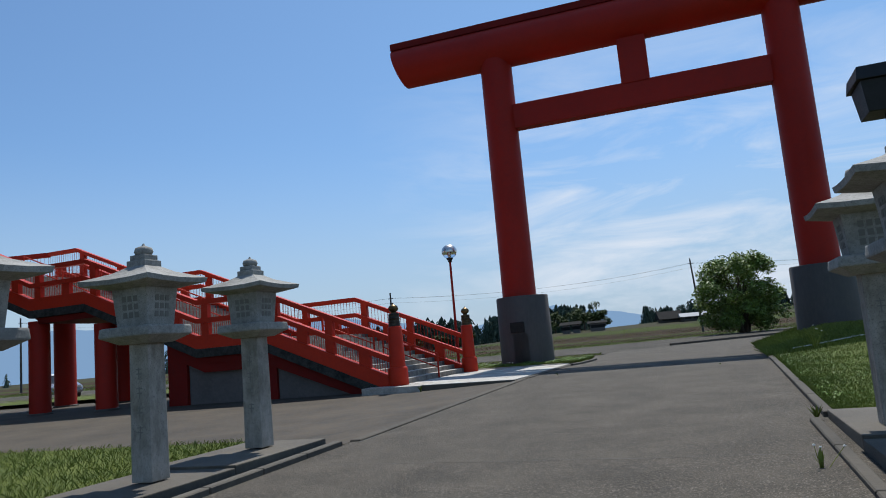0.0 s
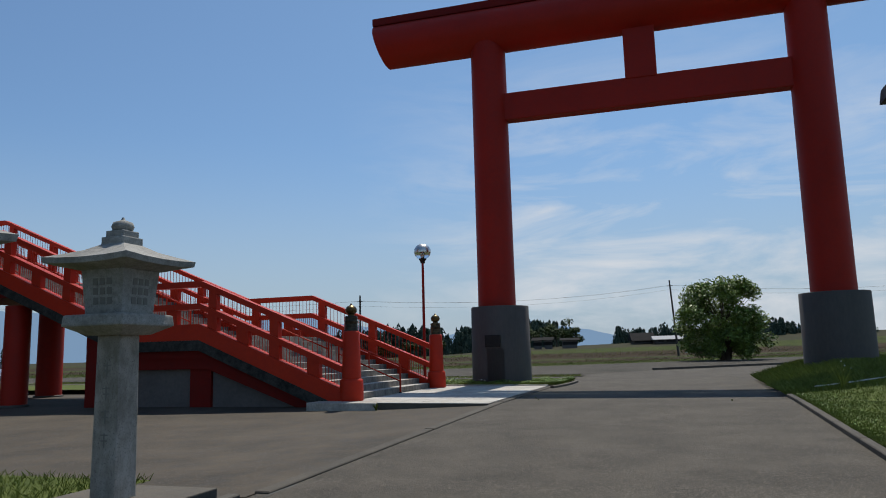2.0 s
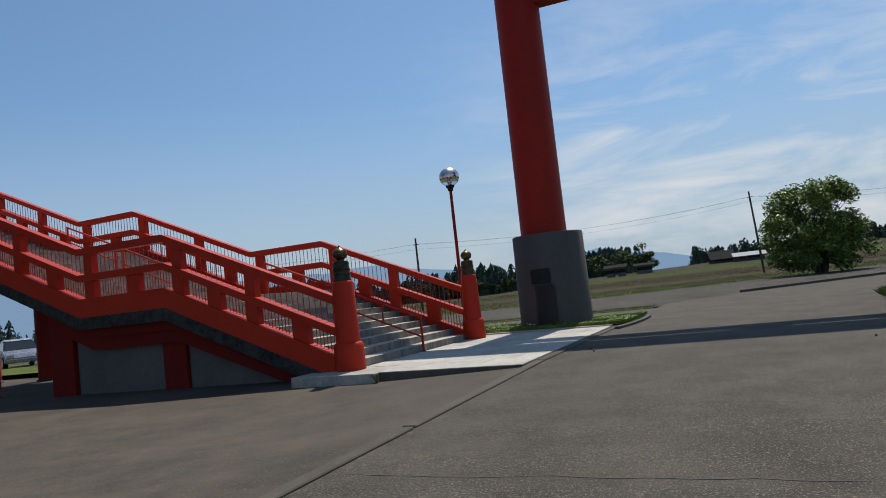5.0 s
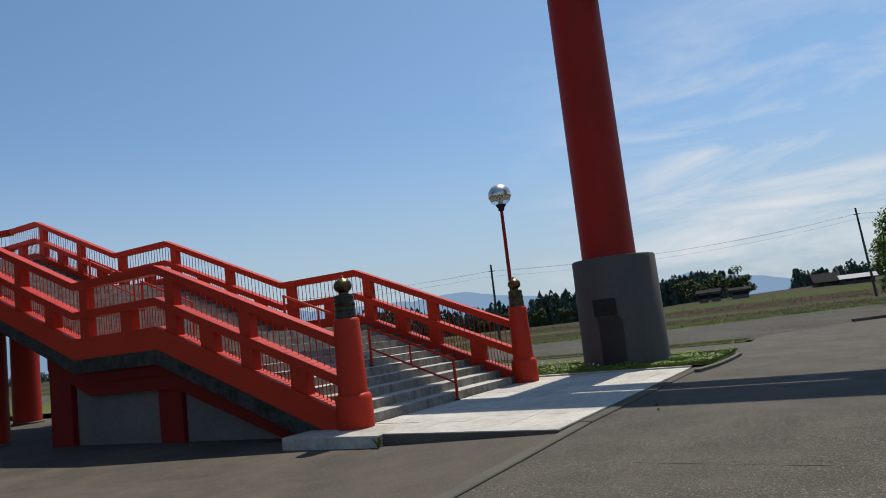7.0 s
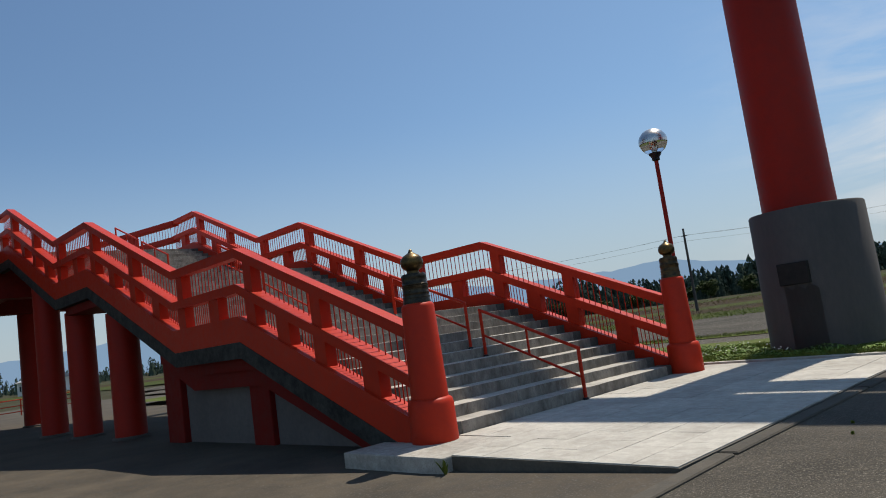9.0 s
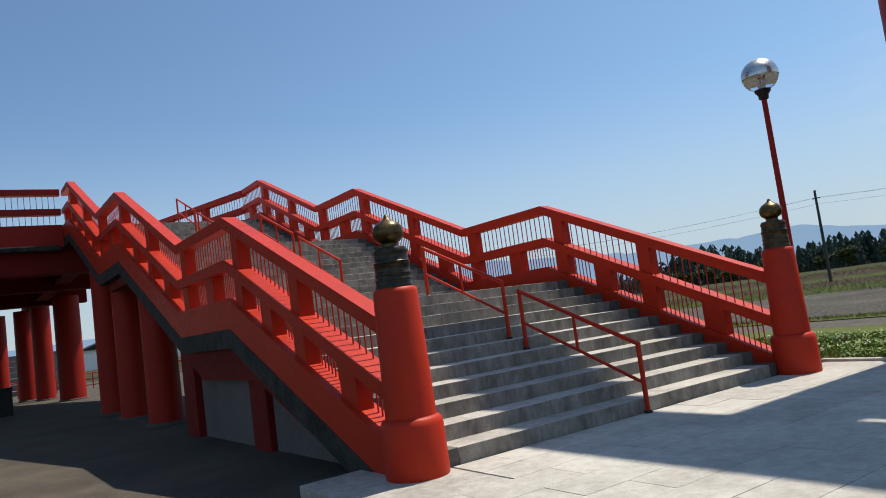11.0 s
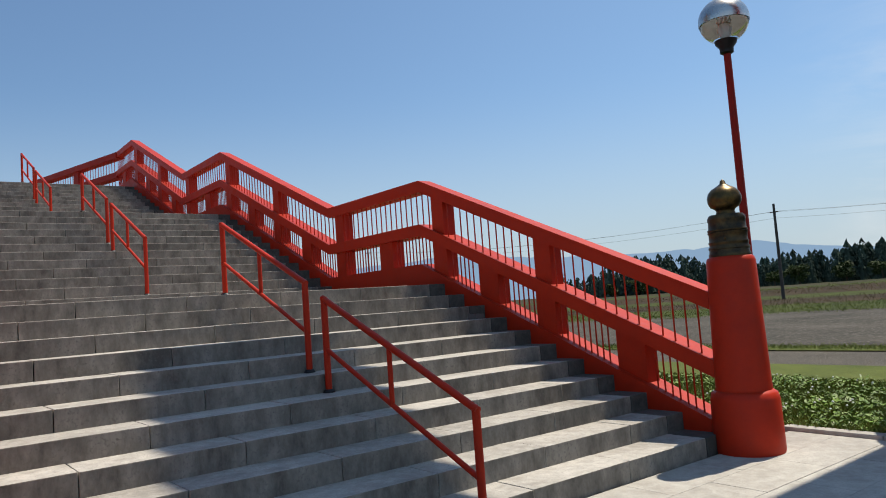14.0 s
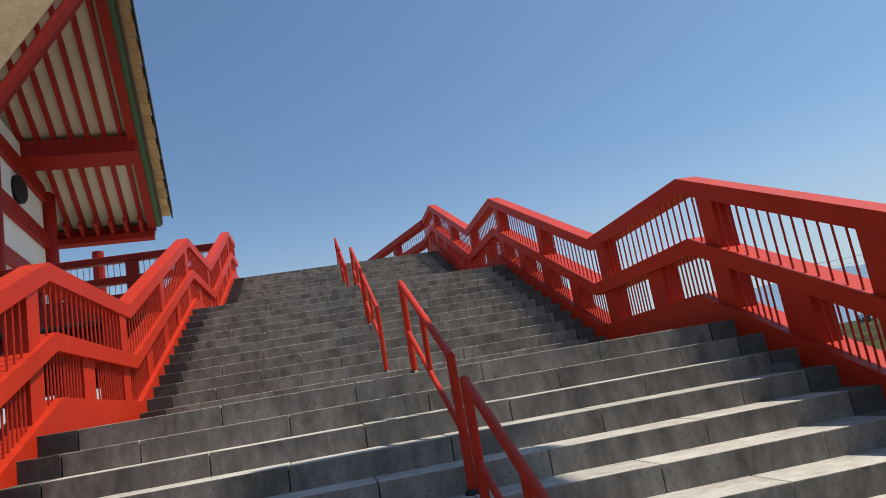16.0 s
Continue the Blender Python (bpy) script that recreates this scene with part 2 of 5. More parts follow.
EDGING = material("dark kerb edging", (0.085, 0.075, 0.06), (0.05, 0.045, 0.037), rough=0.92, big=1.2, fine=14, bump=0.35, vary=0.12, spec=0.3)
WIRE = material("power cable", (0.06, 0.06, 0.065), rough=0.7, big=1, fine=4, bump=0.0)


def plain(name, colour, rough=0.5):
    m = bpy.data.materials.new(name)
    m.use_nodes = True
    b = m.node_tree.nodes["Principled BSDF"]
    b.inputs["Base Color"].default_value, b.inputs["Roughness"].default_value = (*colour, 1), rough
    return m


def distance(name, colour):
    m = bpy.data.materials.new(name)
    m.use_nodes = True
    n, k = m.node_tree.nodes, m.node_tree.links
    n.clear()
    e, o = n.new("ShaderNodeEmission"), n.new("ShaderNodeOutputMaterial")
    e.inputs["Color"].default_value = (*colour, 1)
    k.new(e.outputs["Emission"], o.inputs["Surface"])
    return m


# Hills glow a flat blue that stands in for distance haze.
HILL = distance("far hills, haze painted in", (0.20, 0.32, 0.49))
glass = bpy.data.materials.new("clear lamp glass")
glass.use_nodes = True
gb = glass.node_tree.nodes["Principled BSDF"]
gb.inputs["Base Color"].default_value = (0.9, 0.93, 0.95, 1)
gb.inputs["Transmission Weight"].default_value, gb.inputs["Roughness"].default_value, gb.inputs["IOR"].default_value = 1.0, 0.05, 1.2


# ---- building blocks: u runs up the stairs, v across the approach towards the gate ----
S = Matrix.Translation((0.396, 26.9, 0)) @ Matrix.Rotation(radians(-18.83), 4, "Z")


def P(u, v, z):
    return Vector((-u, v, z))


def mesh_of(name, bm, mat):
    bmesh.ops.recalc_face_normals(bm, faces=bm.faces)
    me = bpy.data.meshes.new(name)
    bm.to_mesh(me)
    bm.free()
    for m in mat if isinstance(mat, (list, tuple)) else [mat]:
        me.materials.append(m)
    return me


def part(name, bm, mat, parent, label="", smooth=False):
    me = mesh_of(name, bm, mat)
    if smooth:
        me.polygons.foreach_set("use_smooth", [True] * len(me.polygons))
        me.set_sharp_from_angle(angle=radians(50))
    ob = new(name, me)
    ob.parent = parent
    if label:
        tagged(ob, label)
    return ob


def thing(name, label, category, m=S, group="", kind=""):
    ob = new(name)
    ob.empty_display_size = 0.2
    ob.matrix_world = m
    return tagged(ob, label, category, group, kind)


def solo(name, bm, mat, label, category, kind="", m=S, smooth=False, group=""):
    me = mesh_of(name, bm, mat)
    if smooth:
        me.polygons.foreach_set("use_smooth", [True] * len(me.polygons))
        me.set_sharp_from_angle(angle=radians(50))
    ob = new(name, me)
    ob.matrix_world = m
    return tagged(ob, label, category, group, kind)


def block(bm, lo, hi, bevel=0.0):
    """A box between two corners in plain local metres, with its edges rounded."""
    v = [bm.verts.new((x, y, z)) for x in (lo[0], hi[0]) for y in (lo[1], hi[1]) for z in (lo[2], hi[2])]
    f = [bm.faces.new([v[i] for i in q]) for q in ((0, 1, 3, 2), (4, 6, 7, 5), (0, 4, 5, 1), (2, 3, 7, 6), (0, 2, 6, 4), (1, 5, 7, 3))]
    if bevel:
        bmesh.ops.bevel(bm, geom=list({e for g in f for e in g.edges}), offset=bevel, segments=2, affect="EDGES", profile=0.6)
    return bm


def ublock(bm, u0, u1, v0, v1, z0, z1, bevel=0.0):
    return block(bm, (-max(u0, u1), min(v0, v1), min(z0, z1)), (-min(u0, u1), max(v0, v1), max(z0, z1)), bevel)


def ribbon(bm, line, v0, v1, drop, bevel=0.0):
    """A beam that follows a line of (u, z) along its top, drop metres deep, from v0 to v1."""
    rings = []
    for u, z in line:
        rings.append([bm.verts.new(P(u, v, h)) for v, h in ((v0, z), (v1, z), (v1, z - drop), (v0, z - drop))])
    faces = []
    for a, b in zip(rings, rings[1:]):
        faces += [bm.faces.new((a[i], a[(i + 1) % 4], b[(i + 1) % 4], b[i])) for i in range(4)]
    faces += [bm.faces.new(rings[0]), bm.faces.new(rings[-1][::-1])]
    if bevel:
        keep = [e for e in {e for g in faces for e in g.edges} if e.calc_face_angle(0) > 0.9]
        bmesh.ops.bevel(bm, geom=keep, offset=bevel, segments=2, affect="EDGES", profile=0.6)
    return bm


def turned(bm, profile, n=32, at=(0, 0, 0)):
    """A body of revolution from (radius, height) pairs, closed at both ends."""
    rings = [[bm.verts.new((at[0] + r * math.cos(math.tau * i / n), at[1] + r * math.sin(math.tau * i / n), at[2] + z)) for i in range(n)] for r, z in profile]
    for a, b in zip(rings, rings[1:]):
        for i in range(n):
            bm.faces.new((a[i], a[(i + 1) % n], b[(i + 1) % n], b[i]))
    bm.faces.new(rings[0][::-1])
    bm.faces.new(rings[-1])
    return bm


def rod(bm, a, b, r, n=10):
    a, b = Vector(a), Vector(b)
    q = (b - a).to_track_quat("Z", "Y").to_matrix()
    ring = [q @ Vector((r * math.cos(math.tau * i / n), r * math.sin(math.tau * i / n), 0)) for i in range(n)]
    lo, hi = [bm.verts.new(a + c) for c in ring], [bm.verts.new(b + c) for c in ring]
    for i in range(n):
        bm.faces.new((lo[i], lo[(i + 1) % n], hi[(i + 1) % n], hi[i]))
    bm.faces.new(lo[::-1])
    bm.faces.new(hi)
    return bm


def soften(ob, angle=40):
    """Smooth shading except across sharp edges."""
    me = ob.data
    me.polygons.foreach_set("use_smooth", [True] * len(me.polygons))
    me.set_sharp_from_angle(angle=radians(angle))
    return ob


def level(v):
    """Height of the ground, which rises gently towards the stairs."""
    return 0.24 + 0.0155 * (min(v, -6.0) + 6.0)


# ---- ground ----
def sheet(name, us, vs, mat, label, category, lift=0.0, kind="structure", keep=lambda u, v: True, bumpy=0.0, dip=lambda u: 0.0):
    bm = bmesh.new()
    vert = {}
    for i, u in enumerate(us):
        for j, v in enumerate(vs):
            vert[i, j] = bm.verts.new(P(u, v, level(v) + lift - dip(u) + (bumpy * noise.noise((u * 0.8, v * 0.8, 3)) if bumpy else 0)))
    for i in range(len(us) - 1):
        for j in range(len(vs) - 1):
            if keep((us[i] + us[i + 1]) / 2, (vs[j] + vs[j + 1]) / 2):
                bm.faces.new((vert[i, j], vert[i + 1, j], vert[i + 1, j + 1], vert[i, j + 1]))
    return solo(name, bm, mat, label, category, kind)


def polygon(name, points, mat, label, category, lift):
    bm = bmesh.new()
    bm.faces.new([bm.verts.new(P(u, v, level(v) + lift)) for u, v in points])
    return solo(name, bm, mat, label, category, "structure")


def steps_of(a, b, d):
    n = max(1, round(abs(b - a) / d))
    return [a + (b - a) * i / n for i in range(n + 1)]


far = [-3500, -1500, -600, -250, -100]
sheet("ground", far + steps_of(-60, 60, 6) + [-f for f in far[::-1]], far + steps_of(-60, -6, 3) + steps_of(0, 120, 8) + [200, 400, 900, 3500], FIELD, "flat fallow farmland with dry grass and earth", "ground", -0.16)
sheet("road", [-10.4, -6.4, -3.45], steps_of(-60, -6, 6) + [0, 6.5], ASPHALT, "worn grey asphalt approach road with fine aggregate", "road", 0.0)
polygon("road_2", [(-3.45, 6.5), (-3.45, 12.5), (-6.1, 16.2), (-11.5, 21.3), (-40, 48), (-40, 36), (-13.5, 12), (-10.4, 6.5)], ASPHALT, "asphalt road curving away past the gate", "road", 0.0)
polygon("road_3", [(45, 6.3), (45, 9.1), (-3.45, 9.1), (-3.45, 6.3)], ASPHALT, "narrow asphalt lane behind the stairs", "road", 0.0)
sheet("forecourt", [-3.4, -3.0, -2.5, -2, -1.5, -1, -0.5, 0, 2, 8, 14, 20, 27, 40, 60], steps_of(-16.0, -6, 2) + [0, 6.3], FORECOURT, "smooth brownish concrete forecourt beneath the stairs", "pavement", -0.008, dip=lambda u: 0.1 * max(0.0, min(1.0, (u + 3.4) / 2.8)))
polygon("gravel_lot", [(60, 10.2), (60, 21), (45, 21.5), (14, 27), (3.6, 29.5), (-6.7, 38.5), (-15, 47), (-22, 52), (-24, 34), (-11.7, 21.6), (-6.2, 16.5), (-3.45, 12.7), (-3.45, 10.2)], GRAVEL, "grey gravel lot beyond the lane", "ground", 0.0)


# ---- staircase ----
PAVE = 0.30
R1, R2, R3 = 0.155, 0.16, 0.1517
GO = 0.374
LAND1, LAND2 = PAVE + 11 * R1, PAVE + 11 * R1 + 12 * R2
TOP = LAND2 + 12 * R3
V_IN_L, V_IN_R = -5.79, -0.13
FLIGHTS = ((0.16, PAVE, R1, 11, 6.86), (6.86, LAND1, R2, 12, 13.9), (13.9, LAND2, R3, 12, 18.6))
stairs = thing("staircase", "broad grey granite outdoor staircase in three flights", "staircase", kind="structure")
core = bmesh.new()
line = [(0.21, PAVE - 0.09)]
for start, base, rise, count, end in FLIGHTS:
    line += [(start + 0.06, base - 0.03), (start + (count - 1) * GO + 0.06, base + (count - 1) * rise - 0.03), (end, base + count * rise - 0.17)]
ribbon(core, line, V_IN_L - 0.1, V_IN_R + 0.1, 0.42)
part("core", core, RED_DARK, stairs, "shade-darkened red concrete underside")


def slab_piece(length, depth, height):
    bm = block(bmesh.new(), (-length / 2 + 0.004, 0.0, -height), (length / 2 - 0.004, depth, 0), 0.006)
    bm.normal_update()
    # Front faces take the darker riser stone, painted shade included.
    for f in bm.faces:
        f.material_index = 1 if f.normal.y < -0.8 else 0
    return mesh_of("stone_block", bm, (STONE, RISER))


# local axes of a tread block: x across the stairs, y up the stairs
TURN_UP = Matrix.Rotation(radians(90), 4, "Z")
rng = random.Random(4)
END_STONE = 0.30
for flight, (start, base, rise, count, end) in enumerate(FLIGHTS):
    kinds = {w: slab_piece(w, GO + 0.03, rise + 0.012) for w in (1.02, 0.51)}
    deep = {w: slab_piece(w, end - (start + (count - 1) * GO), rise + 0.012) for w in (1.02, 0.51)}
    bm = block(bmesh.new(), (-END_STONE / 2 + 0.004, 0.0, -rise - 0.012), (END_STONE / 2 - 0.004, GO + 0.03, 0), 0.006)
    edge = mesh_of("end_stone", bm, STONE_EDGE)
    for k in range(count):
        u, z = start + k * GO, base + (k + 1) * rise
        last = k == count - 1
        widths = [1.02] * 5 if k % 2 == 0 else [0.51] + [1.02] * 4 + [0.51]
        v = V_IN_L + END_STONE
        for w in widths:
            if v > V_IN_R:
                break
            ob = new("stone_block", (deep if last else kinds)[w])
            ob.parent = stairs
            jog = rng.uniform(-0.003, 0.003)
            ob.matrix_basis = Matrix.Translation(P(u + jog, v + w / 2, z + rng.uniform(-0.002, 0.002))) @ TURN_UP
            v += w
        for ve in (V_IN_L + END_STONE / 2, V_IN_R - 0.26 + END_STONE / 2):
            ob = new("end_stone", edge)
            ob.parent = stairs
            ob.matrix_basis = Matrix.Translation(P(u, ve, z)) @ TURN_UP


# ---- balustrades ----
KINKS = ((4.42, 3.44), (6.95, 3.44), (11.53, 5.36), (14.03, 5.36), (18.34, 7.18), (20.8, 7.18))
SLOPE1 = 0.4186
RAIL_W, POST_W = 0.105, 0.122


def rail_z(u, shift):
    pts = [(-0.2, 3.44 - SLOPE1 * 4.62)] + list(KINKS) + [(40, 7.18)]
    for (a, za), (b, zb) in zip(pts, pts[1:]):
        if u - shift <= b:
            return za + (zb - za) * (u - shift - a) / (b - a)
    return 7.18


def bar(height, r=0.009):
    return mesh_of("baluster", rod(bmesh.new(), (0, 0, 0), (0, 0, -height), r, 6), RED)


BAR_UP, BAR_LOW = bar(0.48), bar(0.42)


def balustrade(side, vc, shift, newel_u, end_u):
    b = thing("balustrade_" + side, "vermilion painted zigzag balustrade with thin vertical bars", "balustrade", group="balustrades along the stairs", kind="structure")
    inner = 1 if side == "south" else -1
    line = [(newel_u + 0.1, rail_z(newel_u + 0.1, shift))] + [(u + shift, z) for u, z in KINKS[:5]] + [(end_u, 7.18)]
    soften(part("top_rail", ribbon(bmesh.new(), line, vc - RAIL_W, vc + RAIL_W, 0.16, 0.02), RED, b))
    mid = [(u, z - 0.6) for u, z in line]
    soften(part("middle_rail", ribbon(bmesh.new(), mid, vc - RAIL_W - 0.03, vc + RAIL_W + 0.03, 0.155, 0.02), RED, b))
    foot = [(u, z - 1.14) for u, z in line]
    soften(part("stringer", ribbon(bmesh.new(), foot, vc - 0.15, vc + 0.15, 0.42, 0.02), RED, b))
    outer = -inner
    gut = [(u, z - 1.562) for u, z in line[0:]]
    soften(part("gutter", ribbon(bmesh.new(), gut, vc - outer * 0.02, vc + outer * 0.16, 0.27, 0.04), FLASH, b, "black metal gutter below the red stringer"))
    full = [2.22, 4.06, 6.64, 8.92, 11.18, 13.72, 15.86, 17.98]
    full += [x for x in (20.3, 22.6) if x + shift < end_u]
    short = [1.12, 3.14, 5.33, 7.8, 10.05, 12.42, 14.8, 16.92]
    short += [x for x in (19.3, 21.4) if x + shift < end_u]
    for u in full:
        u += shift
        z = rail_z(u, shift)
        bm = ribbon(bmesh.new(), [(w, rail_z(w, shift) - 0.15) for w in (u - POST_W, u + POST_W)], vc - 0.09, vc + 0.09, 0.47, 0.015)
        part("post", bm, RED, b)
        bm = ribbon(bmesh.new(), [(w, rail_z(w, shift) - 0.745) for w in (u - POST_W - 0.02, u + POST_W + 0.02)], vc - 0.09, vc + 0.09, 0.41, 0.015)
        part("lower_post", bm, RED, b)
    for u in short:
        u += shift
        bm = ribbon(bmesh.new(), [(w, rail_z(w, shift) - 0.745) for w in (u - 0.168, u + 0.168)], vc - 0.09, vc + 0.09, 0.41, 0.015)
        part("short_post", bm, RED, b)
    u = newel_u + 0.32
    while u < end_u - 0.1:
        if all(abs(u - shift - f) > POST_W + 0.03 for f in full):
            ob = new("baluster", BAR_UP)
            ob.parent = b
            ob.location = P(u, vc + inner * 0.08, rail_z(u, shift) - 0.14)
        u += 0.13
    u = newel_u + 0.35
    while u < end_u - 0.1:
        if all(abs(u - shift - f) > POST_W + 0.05 for f in full) and all(abs(u - shift - f) > 0.23 for f in short):
            ob = new("baluster", BAR_LOW)
            ob.parent = b
            ob.location = P(u, vc + inner * 0.08, rail_z(u, shift) - 0.735)
        u += 0.078
    return b


balustrade("south", -5.92, 0.08, 0.2, 19.75)
balustrade("north", 0.0, -0.03, 0.0, 20.1)


# ---- newel posts ----
def newel(m, sleeve, knob, tone):
    root = thing("newel_post", "thick round vermilion newel post with a bronze onion finial", "post", m, "newel posts at the foot of the stairs")
    part("base", turned(bmesh.new(), [(0.285, 0), (0.29, 0.03), (0.283, 0.45), (0.27, 0.5), (0.235, 0.525), (0.1, 0.53)], 40), RED, root, smooth=True)
    part("shaft", turned(bmesh.new(), [(0.1, 0.5), (0.232, 0.51), (0.205, 1.63), (0.195, 1.665), (0.17, 1.68), (0.1, 1.68)], 40), RED, root, smooth=True)
    cap = [(0.1, 1.66), (0.172, 1.675), (0.176, 1.70), (0.168, 1.71), (0.166, 1.74), (0.172, 1.745), (0.172, 1.76), (0.162, 1.77), (0.162, 1.79), (0.168, 1.796), (0.168, 1.808), (0.161, 1.814), (0.16, 1.875), (0.168, 1.882), (0.168, 1.892), (0.161, 1.897), (0.167, 1.903), (0.167, 1.913), (0.158, 1.92), (0.155, 1.985), (0.16, 2.0), (0.158, 2.02), (0.14, 2.045), (0.06, 2.05)]
    soften(part("sleeve", turned(bmesh.new(), cap, 40), sleeve, root, tone + " ringed sleeve"), 50)
    part("stud", turned(bmesh.new(), [(0.012, -0.02), (0.012, 0.004), (0.006, 0.01)], 10), knob, root).matrix_basis = Matrix.Translation((0.06, -0.150, 1.83)) @ Matrix.Rotation(radians(90), 4, "X")
    onion = [(0.05, 2.04), (0.085, 2.05), (0.075, 2.075), (0.085, 2.095), (0.12, 2.115), (0.14, 2.155), (0.145, 2.195), (0.132, 2.24), (0.1, 2.275), (0.055, 2.3), (0.028, 2.318), (0.02, 2.345), (0.004, 2.36)]
    part("finial", turned(bmesh.new(), onion, 40), knob, root, "brass onion-shaped finial", smooth=True)
    return root


newel(S @ Matrix.Translation(P(0.0, 0.0, 0.296)), BRONZE_WORN, BRONZE, "worn brown bronze")
newel(S @ Matrix.Translation(P(0.2, -5.92, 0.296)), BRONZE_DARK, BRONZE, "dark bronze")


# ---- centre handrails ----
def step_z(u):
    z = PAVE
    for start, base, rise, count, end in FLIGHTS:
        if u >= start:
            z = base + min(count, int((u - start) / GO) + 1) * rise
    return z


def handrail(u0, u1, z0, z1, v=-2.93):
    root = thing("handrail", "slim red painted steel tube handrail on the stone steps", "handrail", group="handrails up the middle of the stairs")
    h = lambda u: z0 + (z1 - z0) * (u - u0) / (u1 - u0)
    bm = bmesh.new()
    rod(bm, P(u0 - 0.02, v, z0), P(u1 + 0.02, v, z1), 0.026, 12)
    part("top_tube", bm, RED, root, smooth=True)
    part("lower_tube", rod(bmesh.new(), P(u0, v, z0 - 0.43), P(u1, v, z1 - 0.43), 0.02, 10), RED, root, smooth=True)
    for u in (u0, u1):
        part("post", rod(bmesh.new(), P(u, v, h(u) + 0.01), P(u, v, step_z(u) - 0.005), 0.028, 12), RED, root, smooth=True)
        part("foot_collar", turned(bmesh.new(), [(0.05, 0), (0.05, 0.012), (0.036, 0.03), (0.03, 0.032)], 16, P(u, v, step_z(u) - 0.002)), IRON, root)
    um = (u0 + u1) / 2
    part("stay", rod(bmesh.new(), P(um, v, h(um)), P(um, v, h(um) - 0.43), 0.02, 10), RED, root, smooth=True)
    return root


for a in ((0.1, 2.0, 1.06, 1.865), (2.33, 4.21, 2.01, 2.79), (7.14, 8.95, 2.98, 3.755), (9.25, 11.04, 3.875, 4.64), (14.2, 16.0, 4.93, 5.66), (16.3, 18.1, 5.78, 6.52)):
    handrail(*a)


# ---- underneath: walls, piers and deck ----
under = thing("stair_wall", "grey cement walls framed in shade-darkened red under the first flights", "wall", kind="structure")
for u0, u1, top in ((4.95, 7.75, 1.15), (1.4, 4.4, 0)):
    bm = bmesh.new()
    if top:
        ublock(bm, u0, u1, -5.62, -5.50, 0.0, 1.62)
    else:
        lo = [bm.verts.new(P(u, v, z)) for v in (-5.62, -5.50) for u, z in ((u0, 0.0), (u1, 0.0), (u1, 1.3), (u0, 0.15))]
        bm.faces.new(lo[:4])
        bm.faces.new(lo[4:])
        for i in range(4):
            bm.faces.new((lo[i], lo[(i + 1) % 4], lo[4 + (i + 1) % 4], lo[4 + i]))
    part("panel", bm, WALL, under)
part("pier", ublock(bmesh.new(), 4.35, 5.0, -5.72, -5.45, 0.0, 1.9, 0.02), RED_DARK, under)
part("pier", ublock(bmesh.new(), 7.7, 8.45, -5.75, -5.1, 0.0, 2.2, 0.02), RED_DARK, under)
part("beam", ribbon(bmesh.new(), [(0.9, 0.42), (4.42, 1.75), (6.95, 1.75), (8.4, 2.36)], -5.8, -5.55, 0.62), RED_DARK, under, "shade-darkened red edge beam")
part("beam", ribbon(bmesh.new(), [(0.9, 0.42), (4.42, 1.75), (6.95, 1.75), (11.53, 3.67), (14.0, 3.67), (18.3, 5.5)], -0.35, -0.1, 0.62), RED_DARK, under, "shade-darkened red edge beam")
part("back_panel", ublock(bmesh.new(), 3.0, 7.7, -0.42, -0.3, 0.0, 1.6), WALL, under)


def column(u, v, top, r=0.42, bottom=0.0, square=False):
    root = thing("column", "stout round red painted column under the deck", "column", S @ Matrix.Translation(P(u, v, bottom)), "columns under the stairs and deck", "structure")
    if square:
        part("shaft", block(bmesh.new(), (-r, -r, 0), (r, r, top - bottom), 0.03), RED_OLD, root)
    else:
        part("shaft", turned(bmesh.new(), [(r, 0), (r, 0.2), (r * 0.98, top - bottom)], 36), RED_OLD, root, smooth=True)
    part("plinth", turned(bmesh.new(), [(r + 0.06, -0.02), (r + 0.06, 0.1), (r + 0.02, 0.12)], 36), CONCRETE, root)
    return root


for u, v, top in ((11.35, -5.43, 3.1), (14.4, -5.43, 3.45), (17.3, -5.43, 4.6)):
    column(u, v, top, 0.36, 0.08)
for u, v, top in ((15.2, -0.5, 3.6), (18.6, -0.5, 4.6), (26.0, -3.7, 4.8), (36.2, -5.3, 4.8), (38.2, -5.9, 4.8), (40.4, -7.0, 4.8), (18.6, -12.5, 4.6), (25.5, -12.5, 4.6), (32.4, -13, 4.6), (18.6, -19.5, 4.6), (25.5, -19.5, 4.6)):
    column(u, v, top, 0.45, 0.08)
column(31.4, -4.7, 4.8, 0.55, 0.08)

deck = thing("deck", "raised concrete deck on red beams", "platform", kind="structure")
SKEW = 0.2754


def deck_edge(u):
    """The far edge of the deck, which draws in from the head of the stairs."""
    return 0.1 - SKEW * max(0.0, u - 20.0)


bm = bmesh.new()
ring = [(19.7, -26), (41.5, -26), (41.5, deck_edge(41.5)), (20.0, 0.1), (19.7, 0.1)]
lo, hi = ([bm.verts.new(P(u, v, z)) for u, v in ring] for z in (TOP - 0.28, TOP - 0.005))
bm.faces.new(lo)
bm.faces.new(hi[::-1])
for i in range(5):
    bm.faces.new((lo[i], lo[(i + 1) % 5], hi[(i + 1) % 5], hi[i]))
part("slab", bm, STONE, deck)
part("slab", ublock(bmesh.new(), 18.5, 19.69, -5.7, 0.1, TOP - 0.28, TOP - 0.006), STONE, deck)
part("fascia", ublock(bmesh.new(), 19.45, 19.75, -26, V_IN_L - 0.3, TOP - 0.42, TOP + 0.3), RED_OLD, deck)
part("gutter", ublock(bmesh.new(), 19.3, 19.47, -26, V_IN_L - 0.4, TOP - 0.52, TOP - 0.36, 0.03), FLASH, deck)
